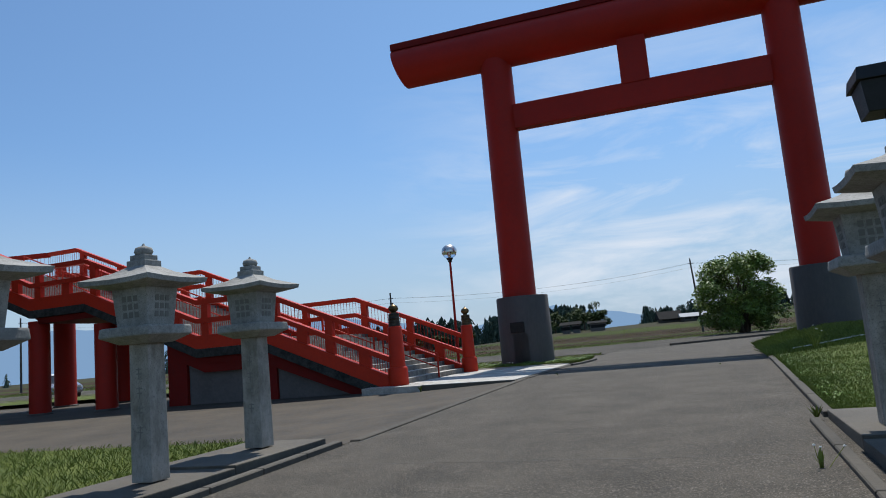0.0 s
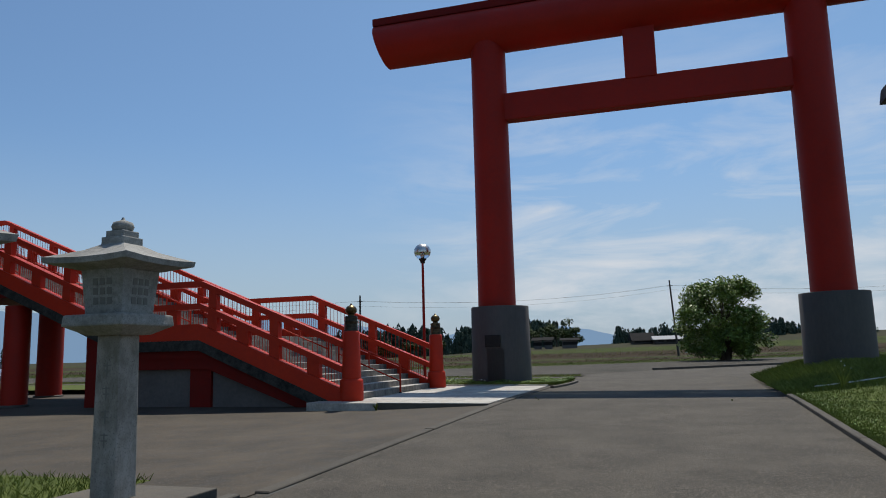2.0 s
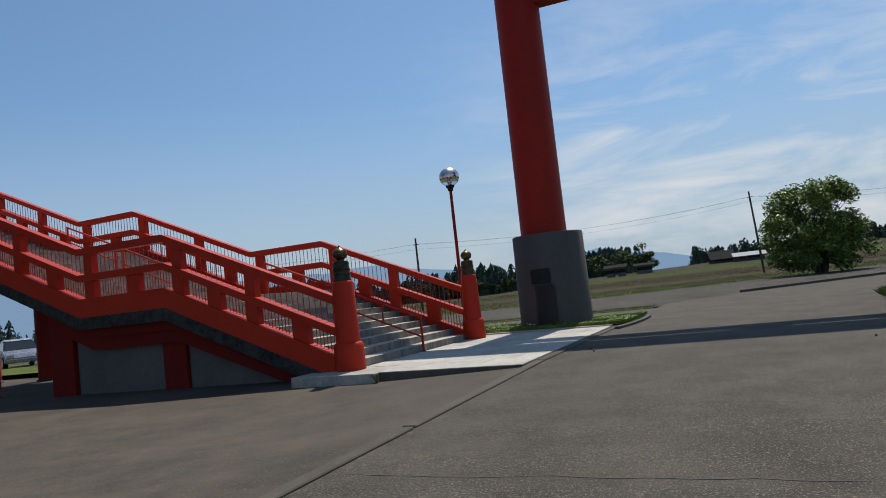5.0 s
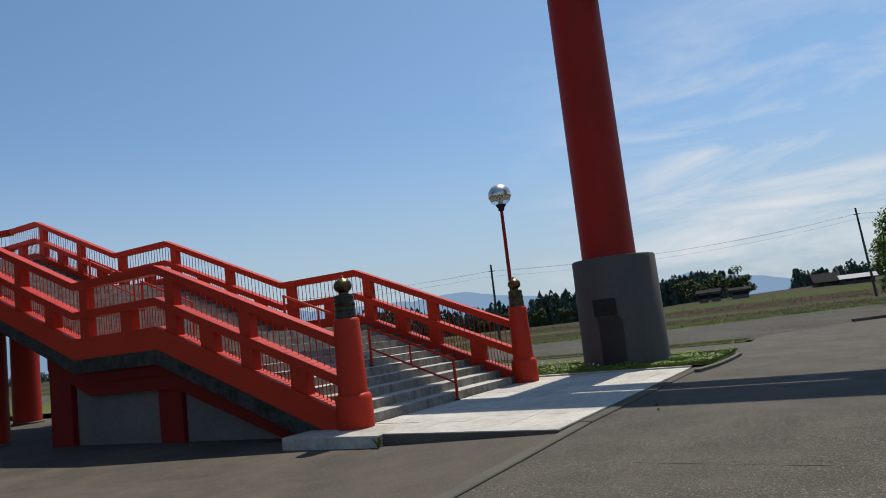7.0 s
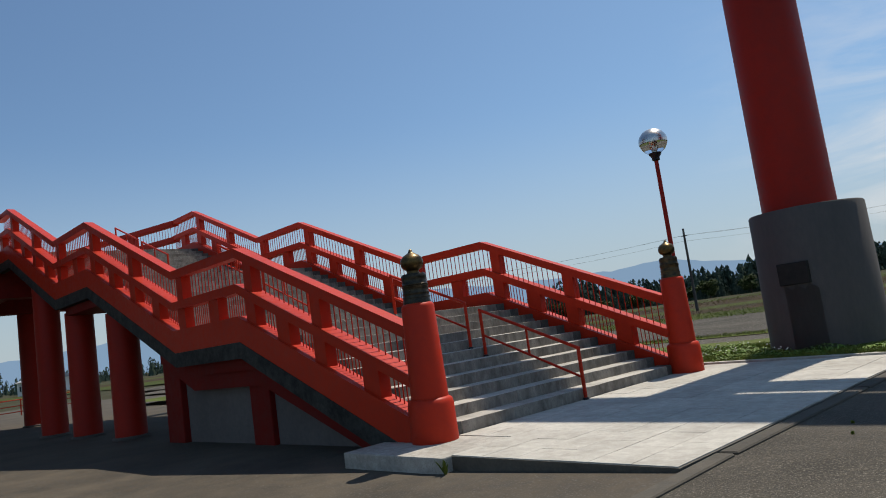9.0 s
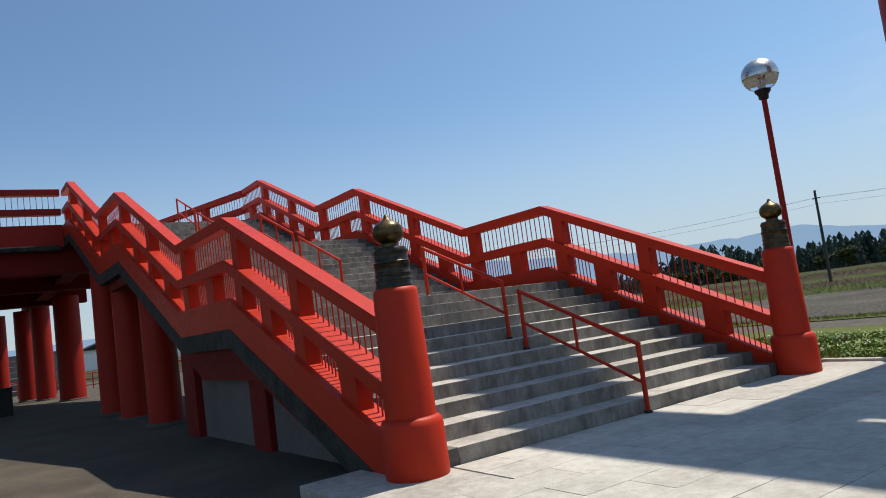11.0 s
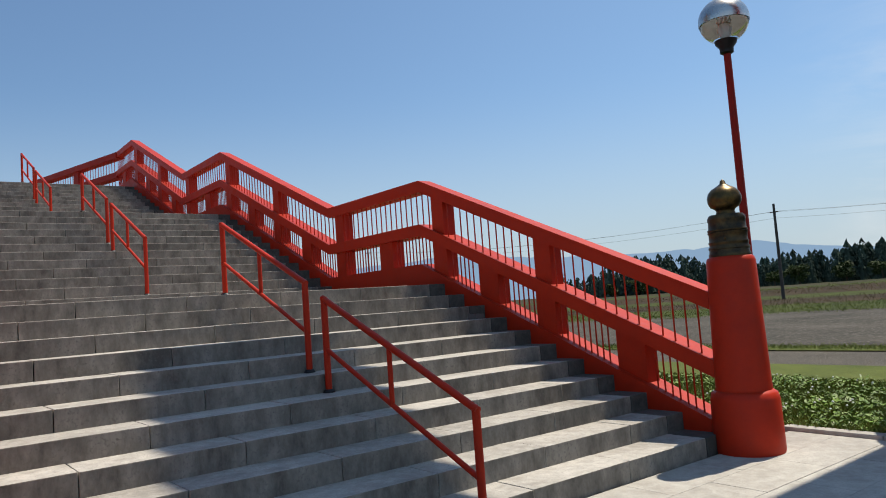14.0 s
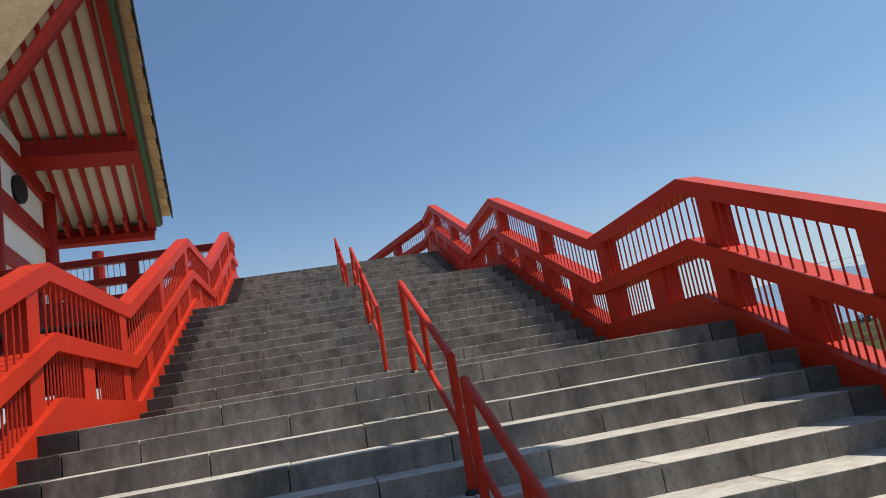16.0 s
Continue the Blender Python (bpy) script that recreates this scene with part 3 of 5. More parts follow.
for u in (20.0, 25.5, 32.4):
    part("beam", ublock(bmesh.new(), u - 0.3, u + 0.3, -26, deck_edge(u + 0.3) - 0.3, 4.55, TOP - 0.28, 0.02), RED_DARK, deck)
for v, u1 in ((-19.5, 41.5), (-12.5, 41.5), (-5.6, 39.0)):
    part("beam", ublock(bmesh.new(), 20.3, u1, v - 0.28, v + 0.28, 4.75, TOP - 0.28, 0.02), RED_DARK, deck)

rail = thing("deck_railing", "red painted railing with thin bars along the deck edge", "railing", kind="structure")
VL = -6.1
for z0, z1, w in ((6.98, 7.18, 0.14), (6.36, 6.56, 0.14)):
    part("rail", ublock(bmesh.new(), 19.6 - w, 19.6 + w, -26, VL, z0, z1, 0.02), RED_OLD, rail)
for v in [VL - 2.6 * i for i in range(1, 8)]:
    part("post", ublock(bmesh.new(), 19.5, 19.7, v - 0.17, v + 0.17, TOP + 0.28, 7.0, 0.015), RED_OLD, rail)
v = VL - 0.15
while v > -20:
    for mesh, z in ((BAR_UP, 7.0), (BAR_LOW, 6.38)):
        ob = new("baluster", mesh)
        ob.parent = rail
        ob.location = P(19.65, v, z)
    v -= 0.165


far_rail = thing("deck_railing", "red painted railing with thin bars round the far deck edge", "railing", S @ Matrix.Translation(P(20.0, 0.0, 0)) @ Matrix.Rotation(radians(15.4), 4, "Z"), kind="structure")
for z0, z1 in ((6.98, 7.18), (6.36, 6.56), (TOP - 0.3, TOP + 0.3)):
    part("rail", block(bmesh.new(), (-13, -0.14, z0), (0, 0.14, z1), 0.02), RED_OLD, far_rail)
for x in (-2.6, -5.2, -7.8, -10.4):
    part("post", block(bmesh.new(), (x - 0.17, -0.1, TOP + 0.28), (x + 0.17, 0.1, 7.0), 0.015), RED_OLD, far_rail)
for i in range(60):
    for mesh, z in ((BAR_UP, 7.0), (BAR_LOW, 6.38)):
        ob = new("baluster", mesh)
        ob.parent = far_rail
        ob.location = (-0.2 - 0.165 * i, -0.08, z)


# ---- gate ----
gate = thing("torii_gate", "tall vermilion gate with round pillars on grey concrete bases", "gate", S @ Matrix.Translation(P(-1.5, 2.72, 0.2)) @ Matrix.Rotation(radians(1.0), 4, "Z"))
SPAN = 10.62
for x in (0.0, SPAN):
    base = part("base", turned(bmesh.new(), [(1.06, 0), (1.03, 0.3), (1.01, 2.7), (0.99, 2.73), (0.6, 2.735)], 56), CONCRETE, gate, "grey concrete drum base")
    soften(base)
    base.location.x = x
    pil = part("pillar", turned(bmesh.new(), [(0.665, 2.7), (0.66, 3.2), (0.635, 12.4)], 56), RED_OLD, gate, smooth=True)
    pil.location.x = x - (0.09 if x == 0 else 0)
# Dark raised panel set on the drum in place of its recess.
niche = block(bmesh.new(), (-0.27, -1.07, 1.34), (0.27, -0.9, 1.74), 0.02)
part("plate", niche, ROOF, gate, "dark square panel for the recess in the base").rotation_euler = (0, 0, -0.06)
# Thin curved patch of darker concrete below the plate, fitted to the drum.
base_patch = bmesh.new()
cols = []
for i in range(9):
    f = -0.26 + 0.07 * i
    cols.append([base_patch.verts.new((1.045 * math.sin(f), -1.045 * math.cos(f), z)) for z in (0.06, 0.6, 1.0, 1.34 - 0.05 * (i % 3))])
for p, q in zip(cols, cols[1:]):
    for i in range(3):
        base_patch.faces.new((p[i], q[i], q[i + 1], p[i + 1]))
bmesh.ops.solidify(base_patch, geom=list(base_patch.faces), thickness=0.012)
part("base_patch", base_patch, BASE_PATCH, gate, "darker brown patch below the plate")
part("tie_beam", block(bmesh.new(), (0.3, -0.26, 9.44), (SPAN - 0.3, 0.26, 10.44), 0.03), RED_OLD, gate)
part("strut", block(bmesh.new(), (SPAN / 2 - 0.53, -0.3, 10.38), (SPAN / 2 + 0.53, 0.3, 12.5), 0.03), RED_OLD, gate)
log = bmesh.new()
rings = []
N = 48
for x in (-4.32, -4.28, -2, SPAN / 2, SPAN + 2, SPAN + 4.28, SPAN + 4.32):
    r = 0.84 if -4.3 < x < SPAN + 4.3 else 0.8
    lift = 0.0
    rings.append([log.verts.new((x + (0.22 * math.sin(math.tau * i / N) * (1 if x > 5 else -1) if abs(x - SPAN / 2) > 9 else 0), r * math.cos(math.tau * i / N), 12.98 + lift + r * math.sin(math.tau * i / N))) for i in range(N)])
for a, b in zip(rings, rings[1:]):
    for i in range(N):
        log.faces.new((a[i], a[(i + 1) % N], b[(i + 1) % N], b[i]))
log.faces.new(rings[0][::-1])
log.faces.new(rings[-1])
soften(part("top_log", log, RED_OLD, gate))
part("ridge_cap", block(bmesh.new(), (-4.5, -0.5, 13.7), (SPAN + 4.5, 0.5, 14.0), 0.03), RED_DARK, gate)


# ---- street lamp ----
lamp = thing("street_lamp", "slim red lamp post with a chrome-topped globe", "street lamp", S @ Matrix.Translation(P(1.33, 2.68, 0.15)))
part("pole", turned(bmesh.new(), [(0.075, 0), (0.07, 0.4), (0.055, 0.45), (0.045, 4.55), (0.04, 4.6)], 20), RED_OLD, lamp, smooth=True)
part("collar", turned(bmesh.new(), [(0.05, 4.5), (0.085, 4.52), (0.085, 4.58), (0.13, 4.64), (0.14, 4.68), (0.05, 4.69)], 24), IRON, lamp, smooth=True)
R = 0.312
cap = [(R * math.cos(a), 4.94 + R * 0.94 * math.sin(a)) for a in [radians(-8 + 98 * i / 12) for i in range(12)]] + [(0.004, 4.94 + R * 0.94)]
part("reflector", turned(bmesh.new(), [(R * 0.9, 4.895)] + cap, 40), CHROME, lamp, "polished steel upper half of the globe", smooth=True)
low = [(0.12, 4.66)] + [(R * 0.985 * math.cos(a), 4.94 + R * 0.94 * math.sin(a)) for a in [radians(-66 + 57 * i / 8) for i in range(9)]]
globe = part("globe", turned(bmesh.new(), low, 40), glass, lamp, "clear lower half of the globe", smooth=True)
part("bulb", turned(bmesh.new(), [(0.03, 4.68), (0.05, 4.74), (0.08, 4.85), (0.05, 4.92), (0.01, 4.93)], 20), PLASTER, lamp, smooth=True)


# ---- stone lanterns ----
def frustum(bm, z0, a0, z1, a1, bevel=0.0):
    lo = [bm.verts.new((x * a0, y * a0, z0)) for x, y in ((-1, -1), (1, -1), (1, 1), (-1, 1))]
    hi = [bm.verts.new((x * a1, y * a1, z1)) for x, y in ((-1, -1), (1, -1), (1, 1), (-1, 1))]
    f = [bm.faces.new(lo[::-1]), bm.faces.new(hi)] + [bm.faces.new((lo[i], lo[(i + 1) % 4], hi[(i + 1) % 4], hi[i])) for i in range(4)]
    if bevel:
        bmesh.ops.bevel(bm, geom=list({e for g in f for e in g.edges}), offset=bevel, segments=2, affect="EDGES", profile=0.6)
    return bm


# Openings and carving are raised marks; their recess shade is in the colour.
LATTICE = plain("lantern recess shade", (0.15, 0.145, 0.13), 0.9)
DARK = plain("dark lantern hollow", (0.06, 0.058, 0.053), 0.9)


def lantern(m):
    root = thing("stone_lantern", "weathered grey granite lantern with a broad flared roof", "stone lantern", m, "stone lanterns lining the approach")
    part("pillar", frustum(bmesh.new(), 0, 0.134, 1.43, 0.124, 0.015), GRANITE_MOSS, root)
    for i in range(4):
        z = 0.5 + 0.2 * i
        bm = block(bmesh.new(), (-0.035, -0.137 + 0.007 * z, z), (0.035, -0.13 + 0.007 * z, z + 0.012))
        block(bm, (-0.006, -0.137 + 0.007 * z, z - 0.05), (0.006, -0.13 + 0.007 * z, z + 0.07))
        block(bm, (-0.04, -0.137 + 0.007 * z, z + 0.05), (0.04, -0.13 + 0.007 * z, z + 0.06))
        part("inscription", bm, LATTICE, root, "worn carved inscription")
    bm = frustum(bmesh.new(), 1.42, 0.19, 1.5, 0.33, 0.01)
    frustum(bm, 1.495, 0.335, 1.6, 0.325, 0.02)
    part("platform", bm, GRANITE, root)
    fire = part("fire_box", frustum(bmesh.new(), 1.59, 0.2, 2.02, 0.235, 0.012), GRANITE, root)
    for k in range(4):
        bm = bmesh.new()
        for i in range(3):
            for j in range(3):
                x, z = -0.075 + 0.075 * i, 1.72 + 0.085 * j
                d = 0.2 + 0.035 * (z - 1.59) / 0.43
                block(bm, (x - 0.026, d - 0.012, z - 0.03), (x + 0.026, d + 0.004, z + 0.03))
        lat = part("lattice", bm, LATTICE, fire, "square lattice openings with painted shade")
        lat.rotation_euler = (0, 0, k * math.pi / 2)
    roof = bmesh.new()
    rows = []
    for a, z in ((0.25, 2.0), (0.45, 2.035), (0.46, 2.085), (0.33, 2.135), (0.22, 2.185), (0.12, 2.245)):
        ring = []
        for s in range(4):
            for w in (-1.0, -0.5, 0.0, 0.5):
                x, y = a, a * w
                up = 0.022 * (w * w) if 0.4 < a else (0.012 * w * w if a > 0.25 else 0)
                c, d = math.cos(s * math.pi / 2), math.sin(s * math.pi / 2)
                ring.append(roof.verts.new((x * c - y * d, x * d + y * c, z + up)))
        rows.append(ring)
    for a, b in zip(rows, rows[1:]):
        for i in range(16):
            roof.faces.new((a[i], a[(i + 1) % 16], b[(i + 1) % 16], b[i]))
    roof.faces.new(rows[0][::-1])
    roof.faces.new(rows[-1])
    part("roof", roof, GRANITE, root)
    bm = block(bmesh.new(), (-0.125, -0.125, 2.23), (0.125, 0.125, 2.31), 0.01)
    block(bm, (-0.1, -0.1, 2.305), (0.1, 0.1, 2.37), 0.01)
    part("finial_block", bm, GRANITE, root)
    part("finial", turned(bmesh.new(), [(0.06, 2.36), (0.085, 2.375), (0.1, 2.41), (0.085, 2.45), (0.045, 2.465), (0.02, 2.475), (0.01, 2.5)], 20), GRANITE, root, smooth=True)
    return root


first = lantern(S @ Matrix.Translation(P(-2.62, -16.85, 0.2)))
for u, v, z in ((-2.66, -18.85, 0.17), (-2.7, -20.9, 0.14), (-2.7, -22.95, 0.11), (-9.83, -17.1, 0.19), (-9.83, -19.0, 0.165), (-9.9, -21.0, 0.135), (-9.95, -23.0, 0.105)):
    copy_thing(first, S @ Matrix.Translation(P(u, v, z)))


def footing(u0, u1, v0, v1, name):
    root = thing(name, "weathered concrete footing slab under the lanterns", "kerb", kind="structure")
    n = round((v1 - v0) / 2.0)
    for i in range(n):
        a, b = v0 + (v1 - v0) * i / n, v0 + (v1 - v0) * (i + 1) / n
        part("slab", ublock(bmesh.new(), u0, u1, a + 0.004, b - 0.004, level(a) - 0.1, 0.2 + 0.0145 * ((a + b) / 2 + 16.2), 0.012), KERB, root)
    return root


footing(-1.95, -3.2, -30.2, -16.15, "footing_1")
footing(-9.42, -10.75, -30.0, -15.7, "footing_2")


def kerb(name, pts, width, height, label="weathered concrete kerb stones along the road", mat=KERB, length=0.9):
    root = thing(name, label, "kerb", kind="structure")
    for (ua, va), (ub, vb) in zip(pts, pts[1:]):
        d = math.hypot(ub - ua, vb - va)
        n = max(1, round(d / length))
        for i in range(n):
            f, g = (i + 0.006) / n, (i + 0.994) / n
            a, b = Vector((ua + (ub - ua) * f, va + (vb - va) * f)), Vector((ua + (ub - ua) * g, va + (vb - va) * g))
            s = Vector((-(b - a).y, (b - a).x)).normalized() * width / 2
            bm = bmesh.new()
            q = [a + s, b + s, b - s, a - s]
            lo = [bm.verts.new(P(p.x, p.y, level(p.y) - 0.1)) for p in q]
            hi = [bm.verts.new(P(p.x, p.y, level(p.y) + height)) for p in q]
            bm.faces.new(lo[::-1])
            bm.faces.new(hi)
            for j in range(4):
                bm.faces.new((lo[j], lo[(j + 1) % 4], hi[(j + 1) % 4], hi[j]))
            bmesh.ops.bevel(bm, geom=list(bm.edges), offset=0.012, segments=1, affect="EDGES")
            part("kerb_stone", bm, mat, root)
    return root


kerb("kerb_1", [(-9.45, -15.6), (-9.64, -4.6)], 0.12, 0.07, mat=EDGING, length=1.8)
kerb("kerb_2", [(-3.42, -16.2), (-3.42, -30)], 0.13, 0.07)
kerb("kerb_3", [(-9.26, -15.9), (-9.2, -30)], 0.11, 0.05, mat=EDGING, length=1.8)
kerb("kerb_4", [(-3.5, -15.9), (-3.5, -6.0), (-3.5, 1.1)], 0.17, 0.025, "flush concrete edging strip beside the road", EDGING, 4.0)
bm = bmesh.new()
bm.faces.new([bm.verts.new(P(u, v, level(v) + 0.004)) for u, v in ((-3.585, -16), (-3.62, -16), (-3.62, 0.9), (-3.585, 0.9))])
solo("joint", bm, DARK, "dark open joint beside the road", "trim", "structure")
kerb("kerb_5", [(-6.1, 16.3), (-11.5, 21.5), (-26, 35)], 0.15, 0.12)
kerb("kerb_6", [(-3.68, 0.0), (-3.86, 1.0), (-3.94, 2.4), (-3.93, 3.7), (-3.6, 4.25), (-2.6, 4.35)], 0.12, 0.07)

# ---- paved apron at the foot of the stairs ----
apron = thing("paved_apron", "pale rectangular paving stones at the foot of the stairs", "pavement", S @ Matrix.Rotation(0.009, 4, "Y"), kind="structure")
for i in range(4):
    part("edge_stone", ublock(bmesh.new(), -3.38 + 0.9 * i, -2.484 + 0.9 * i, 0.955, 1.09, 0.0, PAVE + 0.035, 0.012), PAVER, apron)
part("bed", ublock(bmesh.new(), -3.38, 0.5, -6.58, 1.06, 0.0, PAVE - 0.012), KERB, apron)
part("edge_stone", ublock(bmesh.new(), -0.75, 1.0, -6.72, -5.6, 0.0, PAVE - 0.002, 0.015), STONE, apron)
rows_n, row_w = 8, 0.4375
tiles = {}
for i in range(rows_n):
    u = -3.36 + i * row_w
    start_v = -5.59 if u + row_w > -0.7 else -6.57
    v = start_v
    first_w = 0.45 if i % 2 else 0.9
    while v < 0.9:
        w = first_w if v == start_v else 0.9
        w = min(w, 0.94 - v)
        if w < 0.06:
            break
        key = round(w, 3)
        if key not in tiles:
            tiles[key] = mesh_of("paving_stone", block(bmesh.new(), (-row_w / 2 + 0.002, -w / 2 + 0.002, -0.06), (row_w / 2 - 0.002, w / 2 - 0.002, 0), 0.003), PAVER)
        ob = new("paving_stone", tiles[key])
        ob.parent = apron
        ob.location = P(u + row_w / 2, v + w / 2, PAVE + rng.uniform(-0.002, 0.0015))
        v += w


# ---- lawns and verges ----
def lawn_z(u, v):
    return level(v) + 0.06 + 0.5 * max(0.0, min(1.0, (v + 7) / 7)) * max(0.0, min(1.0, (-9.6 - u) / 2.2)) * (1 if v < 6 else max(0, 1 - (v - 6) / 3)) + 0.03 * noise.noise((u * 0.7, v * 0.7, 1))


def turf(name, us, vs, height, label):
    bm = bmesh.new()
    g = {}
    for i, u in enumerate(us):
        for j, v in enumerate(vs):
            g[i, j] = bm.verts.new(P(u, v, height(u, v)))
    for i in range(len(us) - 1):
        for j in range(len(vs) - 1):
            bm.faces.new((g[i, j], g[i + 1, j], g[i + 1, j + 1], g[i, j + 1]))
    return solo(name, bm, TURF, label, "lawn", "structure")


def blades(name, count, pick, height, tall, label, seed, mat=GRASS):
    r = random.Random(seed)
    verts, faces = [], []
    for _ in range(count):
        u, v = pick(r)
        z = height(u, v)
        h = tall * r.uniform(0.5, 1.3)
        a = r.uniform(0, math.tau)
        w = 0.004 + 0.022 * h
        dx, dy = math.cos(a) * w, math.sin(a) * w
        lx, ly = r.gauss(0, 0.35) * h, r.gauss(0, 0.35) * h
        n = len(verts)
        verts += [(-u - dx, v - dy, z - 0.01), (-u + dx, v + dy, z - 0.01), (-u + lx + dx * 0.4, v + ly + dy * 0.4, z + h * 0.7), (-u + lx * 1.7, v + ly * 1.7, z + h)]
        faces += [(n, n + 1, n + 2), (n, n + 2, n + 3)]
    me = bpy.data.meshes.new(name)
    me.from_pydata(verts, [], faces)
    me.materials.append(mat)
    ob = new(name, me)
    ob.matrix_world = S
    return tagged(ob, label, "grass", kind="stuff")


def lawn_edge(v):
    """Where the lawn meets the road: straight, then swinging away past the gate."""
    return -9.5 - 0.0165 * (v + 15.6) - (0.0 if v < 4 else 0.55 * (v - 4) + 0.05 * (v - 4) ** 2)


bm = bmesh.new()
grid = {}
offs = [0.0, 0.02] + steps_of(0.5, 6, 0.5) + steps_of(7, 30, 2)
rows_v = steps_of(-15.92, 10, 0.5)
for i, s in enumerate(offs):
    for j, v in enumerate(rows_v):
        u = lawn_edge(v) - s
        grid[i, j] = bm.verts.new(P(u, v, level(v) - 0.08 if i == 0 or j == len(rows_v) - 1 else lawn_z(u, v)))
for i in range(len(offs) - 1):
    for j in range(len(rows_v) - 1):
        bm.faces.new((grid[i, j], grid[i + 1, j], grid[i + 1, j + 1], grid[i, j + 1]))
solo("lawn_1", bm, TURF, "mown green lawn beside the approach road", "lawn", "structure")
blades("lawn_grass", 110000, lambda r: (lambda v: (lawn_edge(v) - 0.02 - 9 * r.random() ** 1.6, v))(-15.6 + 15.7 * r.random() ** 1.2), lawn_z, 0.035, "short mown lawn grass", 1)
blades("mound_grass", 30000, lambda r: (lambda v: (lawn_edge(v) + 0.12 - 6 * r.random() ** 1.5, v))(-4.6 + 11.5 * r.random()), lawn_z, 0.13, "taller rough grass round the gate base", 2)
turf("lawn_6", [-10.78, -14, -20, -40], [-40, -30, -22, -15.85], lambda u, v: level(v) + 0.03, "grass behind the lantern footing")
flat = lambda u, v: level(v) + 0.015
turf("lawn_2", steps_of(-1.9, 8, 0.9), [-30, -25, -20, -16.6, -15.9, -15.5], flat, "rough grass strip behind the lanterns")
blades("strip_grass", 16000, lambda r: (-1.9 + 9 * r.random() ** 1.3, -22 + 6.5 * r.random() ** 0.8), flat, 0.07, "rough uncut grass behind the lanterns", 3)
isle = lambda u, v: level(v) + 0.07
turf("lawn_3", [-3.82, -3.35, -2.5, -1.5, -0.5, 0.6, 2, 5, 12, 30], [1.0, 2, 3, 4.2], isle, "grass verge round the gate base")
turf("lawn_4", [-2.6, 2, 8, 30], [4.2, 5.2, 6.25], isle, "grass verge along the lane")
blades("verge_grass", 60000, lambda r: (-3.78 + 9 * r.random() ** 1.4, 1.05 + 3.15 * r.random()), isle, 0.075, "weedy grass at the gate base", 4)
def leafy(name, count, pick, height, tall, size, label, seed):
    """Low broad-leaved weeds: small leaves at mixed heights and tilts."""
    r = random.Random(seed)
    verts, faces = [], []
    for _ in range(count):
        u, v = pick(r)
        lush = 0.5 + 0.8 * noise.noise((u * 1.6, v * 1.6, 4))
        p = Vector((-u, v, height(u, v) + tall * max(0.05, lush) * r.random()))
        q = Euler((r.uniform(-0.7, 0.7), r.uniform(-0.7, 0.7), r.uniform(0, 6.3))).to_matrix()
        s = size * r.uniform(0.5, 1.3)
        n = len(verts)
        verts += [tuple(p + q @ Vector(k)) for k in ((-s, 0, 0), (0, -s * 0.45, 0.08 * s), (s, 0, 0), (0, s * 0.45, 0.08 * s))]
        faces.append((n, n + 1, n + 2, n + 3))
    me = bpy.data.meshes.new(name)
    me.from_pydata(verts, [], faces)
    me.materials.append(LEAF_LOW)
    ob = new(name, me)
    ob.matrix_world = S
    return tagged(ob, label, "weeds", kind="stuff")


leafy("verge_weeds", 30000, lambda r: (-3.78 + 8 * r.random() ** 1.3, 1.12 + 3.1 * r.random() ** 1.3), isle, 0.16, 0.03, "low broad-leaved weeds at the gate base", 14)
leafy("lawn_weeds", 14000, lambda r: (lambda v: (lawn_edge(v) - 0.1 - 5 * r.random() ** 1.5, v))(-15 + 19 * r.random()), lawn_z, 0.05, 0.02, "clover among the lawn grass", 15)
strip = lambda u, v: level(v) + 0.02
turf("lawn_5", [-3.3, 10, 25, 45], [9.15, 9.7, 10.2], strip, "thin grass line along the gravel lot")
blades("gravel_edge_grass", 9000, lambda r: (-3.3 + 30 * r.random(), 9.2 + 0.9 * r.random()), strip, 0.08, "thin grass beside the gravel", 5)

# ---- fields ----
EDGE_U, EDGE_V = (-160, -60, -30, -15, -6.7, 3.6, 14, 45, 200), (95, 70, 57, 45.5, 37, 28, 25.5, 20, 20)
RISE_W, RISE_Z = (-100, -80, -35, 0, 15, 30), (4.6, 4.2, 2.6, 1.8, 0.8, 0.1)


def edge_v(u):
    """The far edge of the gravel lot, where the fields begin."""
    return float(np.interp(u, EDGE_U, EDGE_V))


def field_z(u, v):
    """Level fields that climb slowly to a low rise in the north-east."""
    f = max(0.0, min(1.0, (v - edge_v(u) - 62) / 95))
    return 0.22 + float(np.interp(u - 0.2 * v, RISE_W, RISE_Z)) * f * f * (3 - 2 * f) + 0.06 * noise.noise((u * 0.2, v * 0.2, 7))


def band(name, a, b, mat, label):
    """A strip of field from a to b metres beyond the gravel's edge."""
    bm = bmesh.new()
    us = steps_of(-160, -40, 12) + steps_of(-36, 60, 3) + steps_of(70, 200, 13)
    fs = [i / 8 for i in range(9)]
    grid = []
    for u in us:
        a2, b2 = (o + 1.6 * noise.noise((u * 0.08, o, 0)) if o else 0.0 for o in (a, b))
        grid.append([bm.verts.new(P(u, edge_v(u) + a2 + (b2 - a2) * f, field_z(u, edge_v(u) + a2 + (b2 - a2) * f))) for f in fs])
    for p, q in zip(grid, grid[1:]):
        for i in range(8):
            bm.faces.new((p[i], q[i], q[i + 1], p[i + 1]))
    return solo(name, bm, mat, label, "field", "structure")


band("meadow_1", 0, 13, MEADOW, "green grassy verge of the fields")
band("field_1", 13, 27, STRAW, "dry brown earth field")
band("meadow_2", 27, 42, MEADOW, "pale green young crop field")
band("field_2", 42, 90, STRAW, "dry brown bank between the fields")
band("meadow_3", 90, 112, MEADOW, "rough green field before the woods")
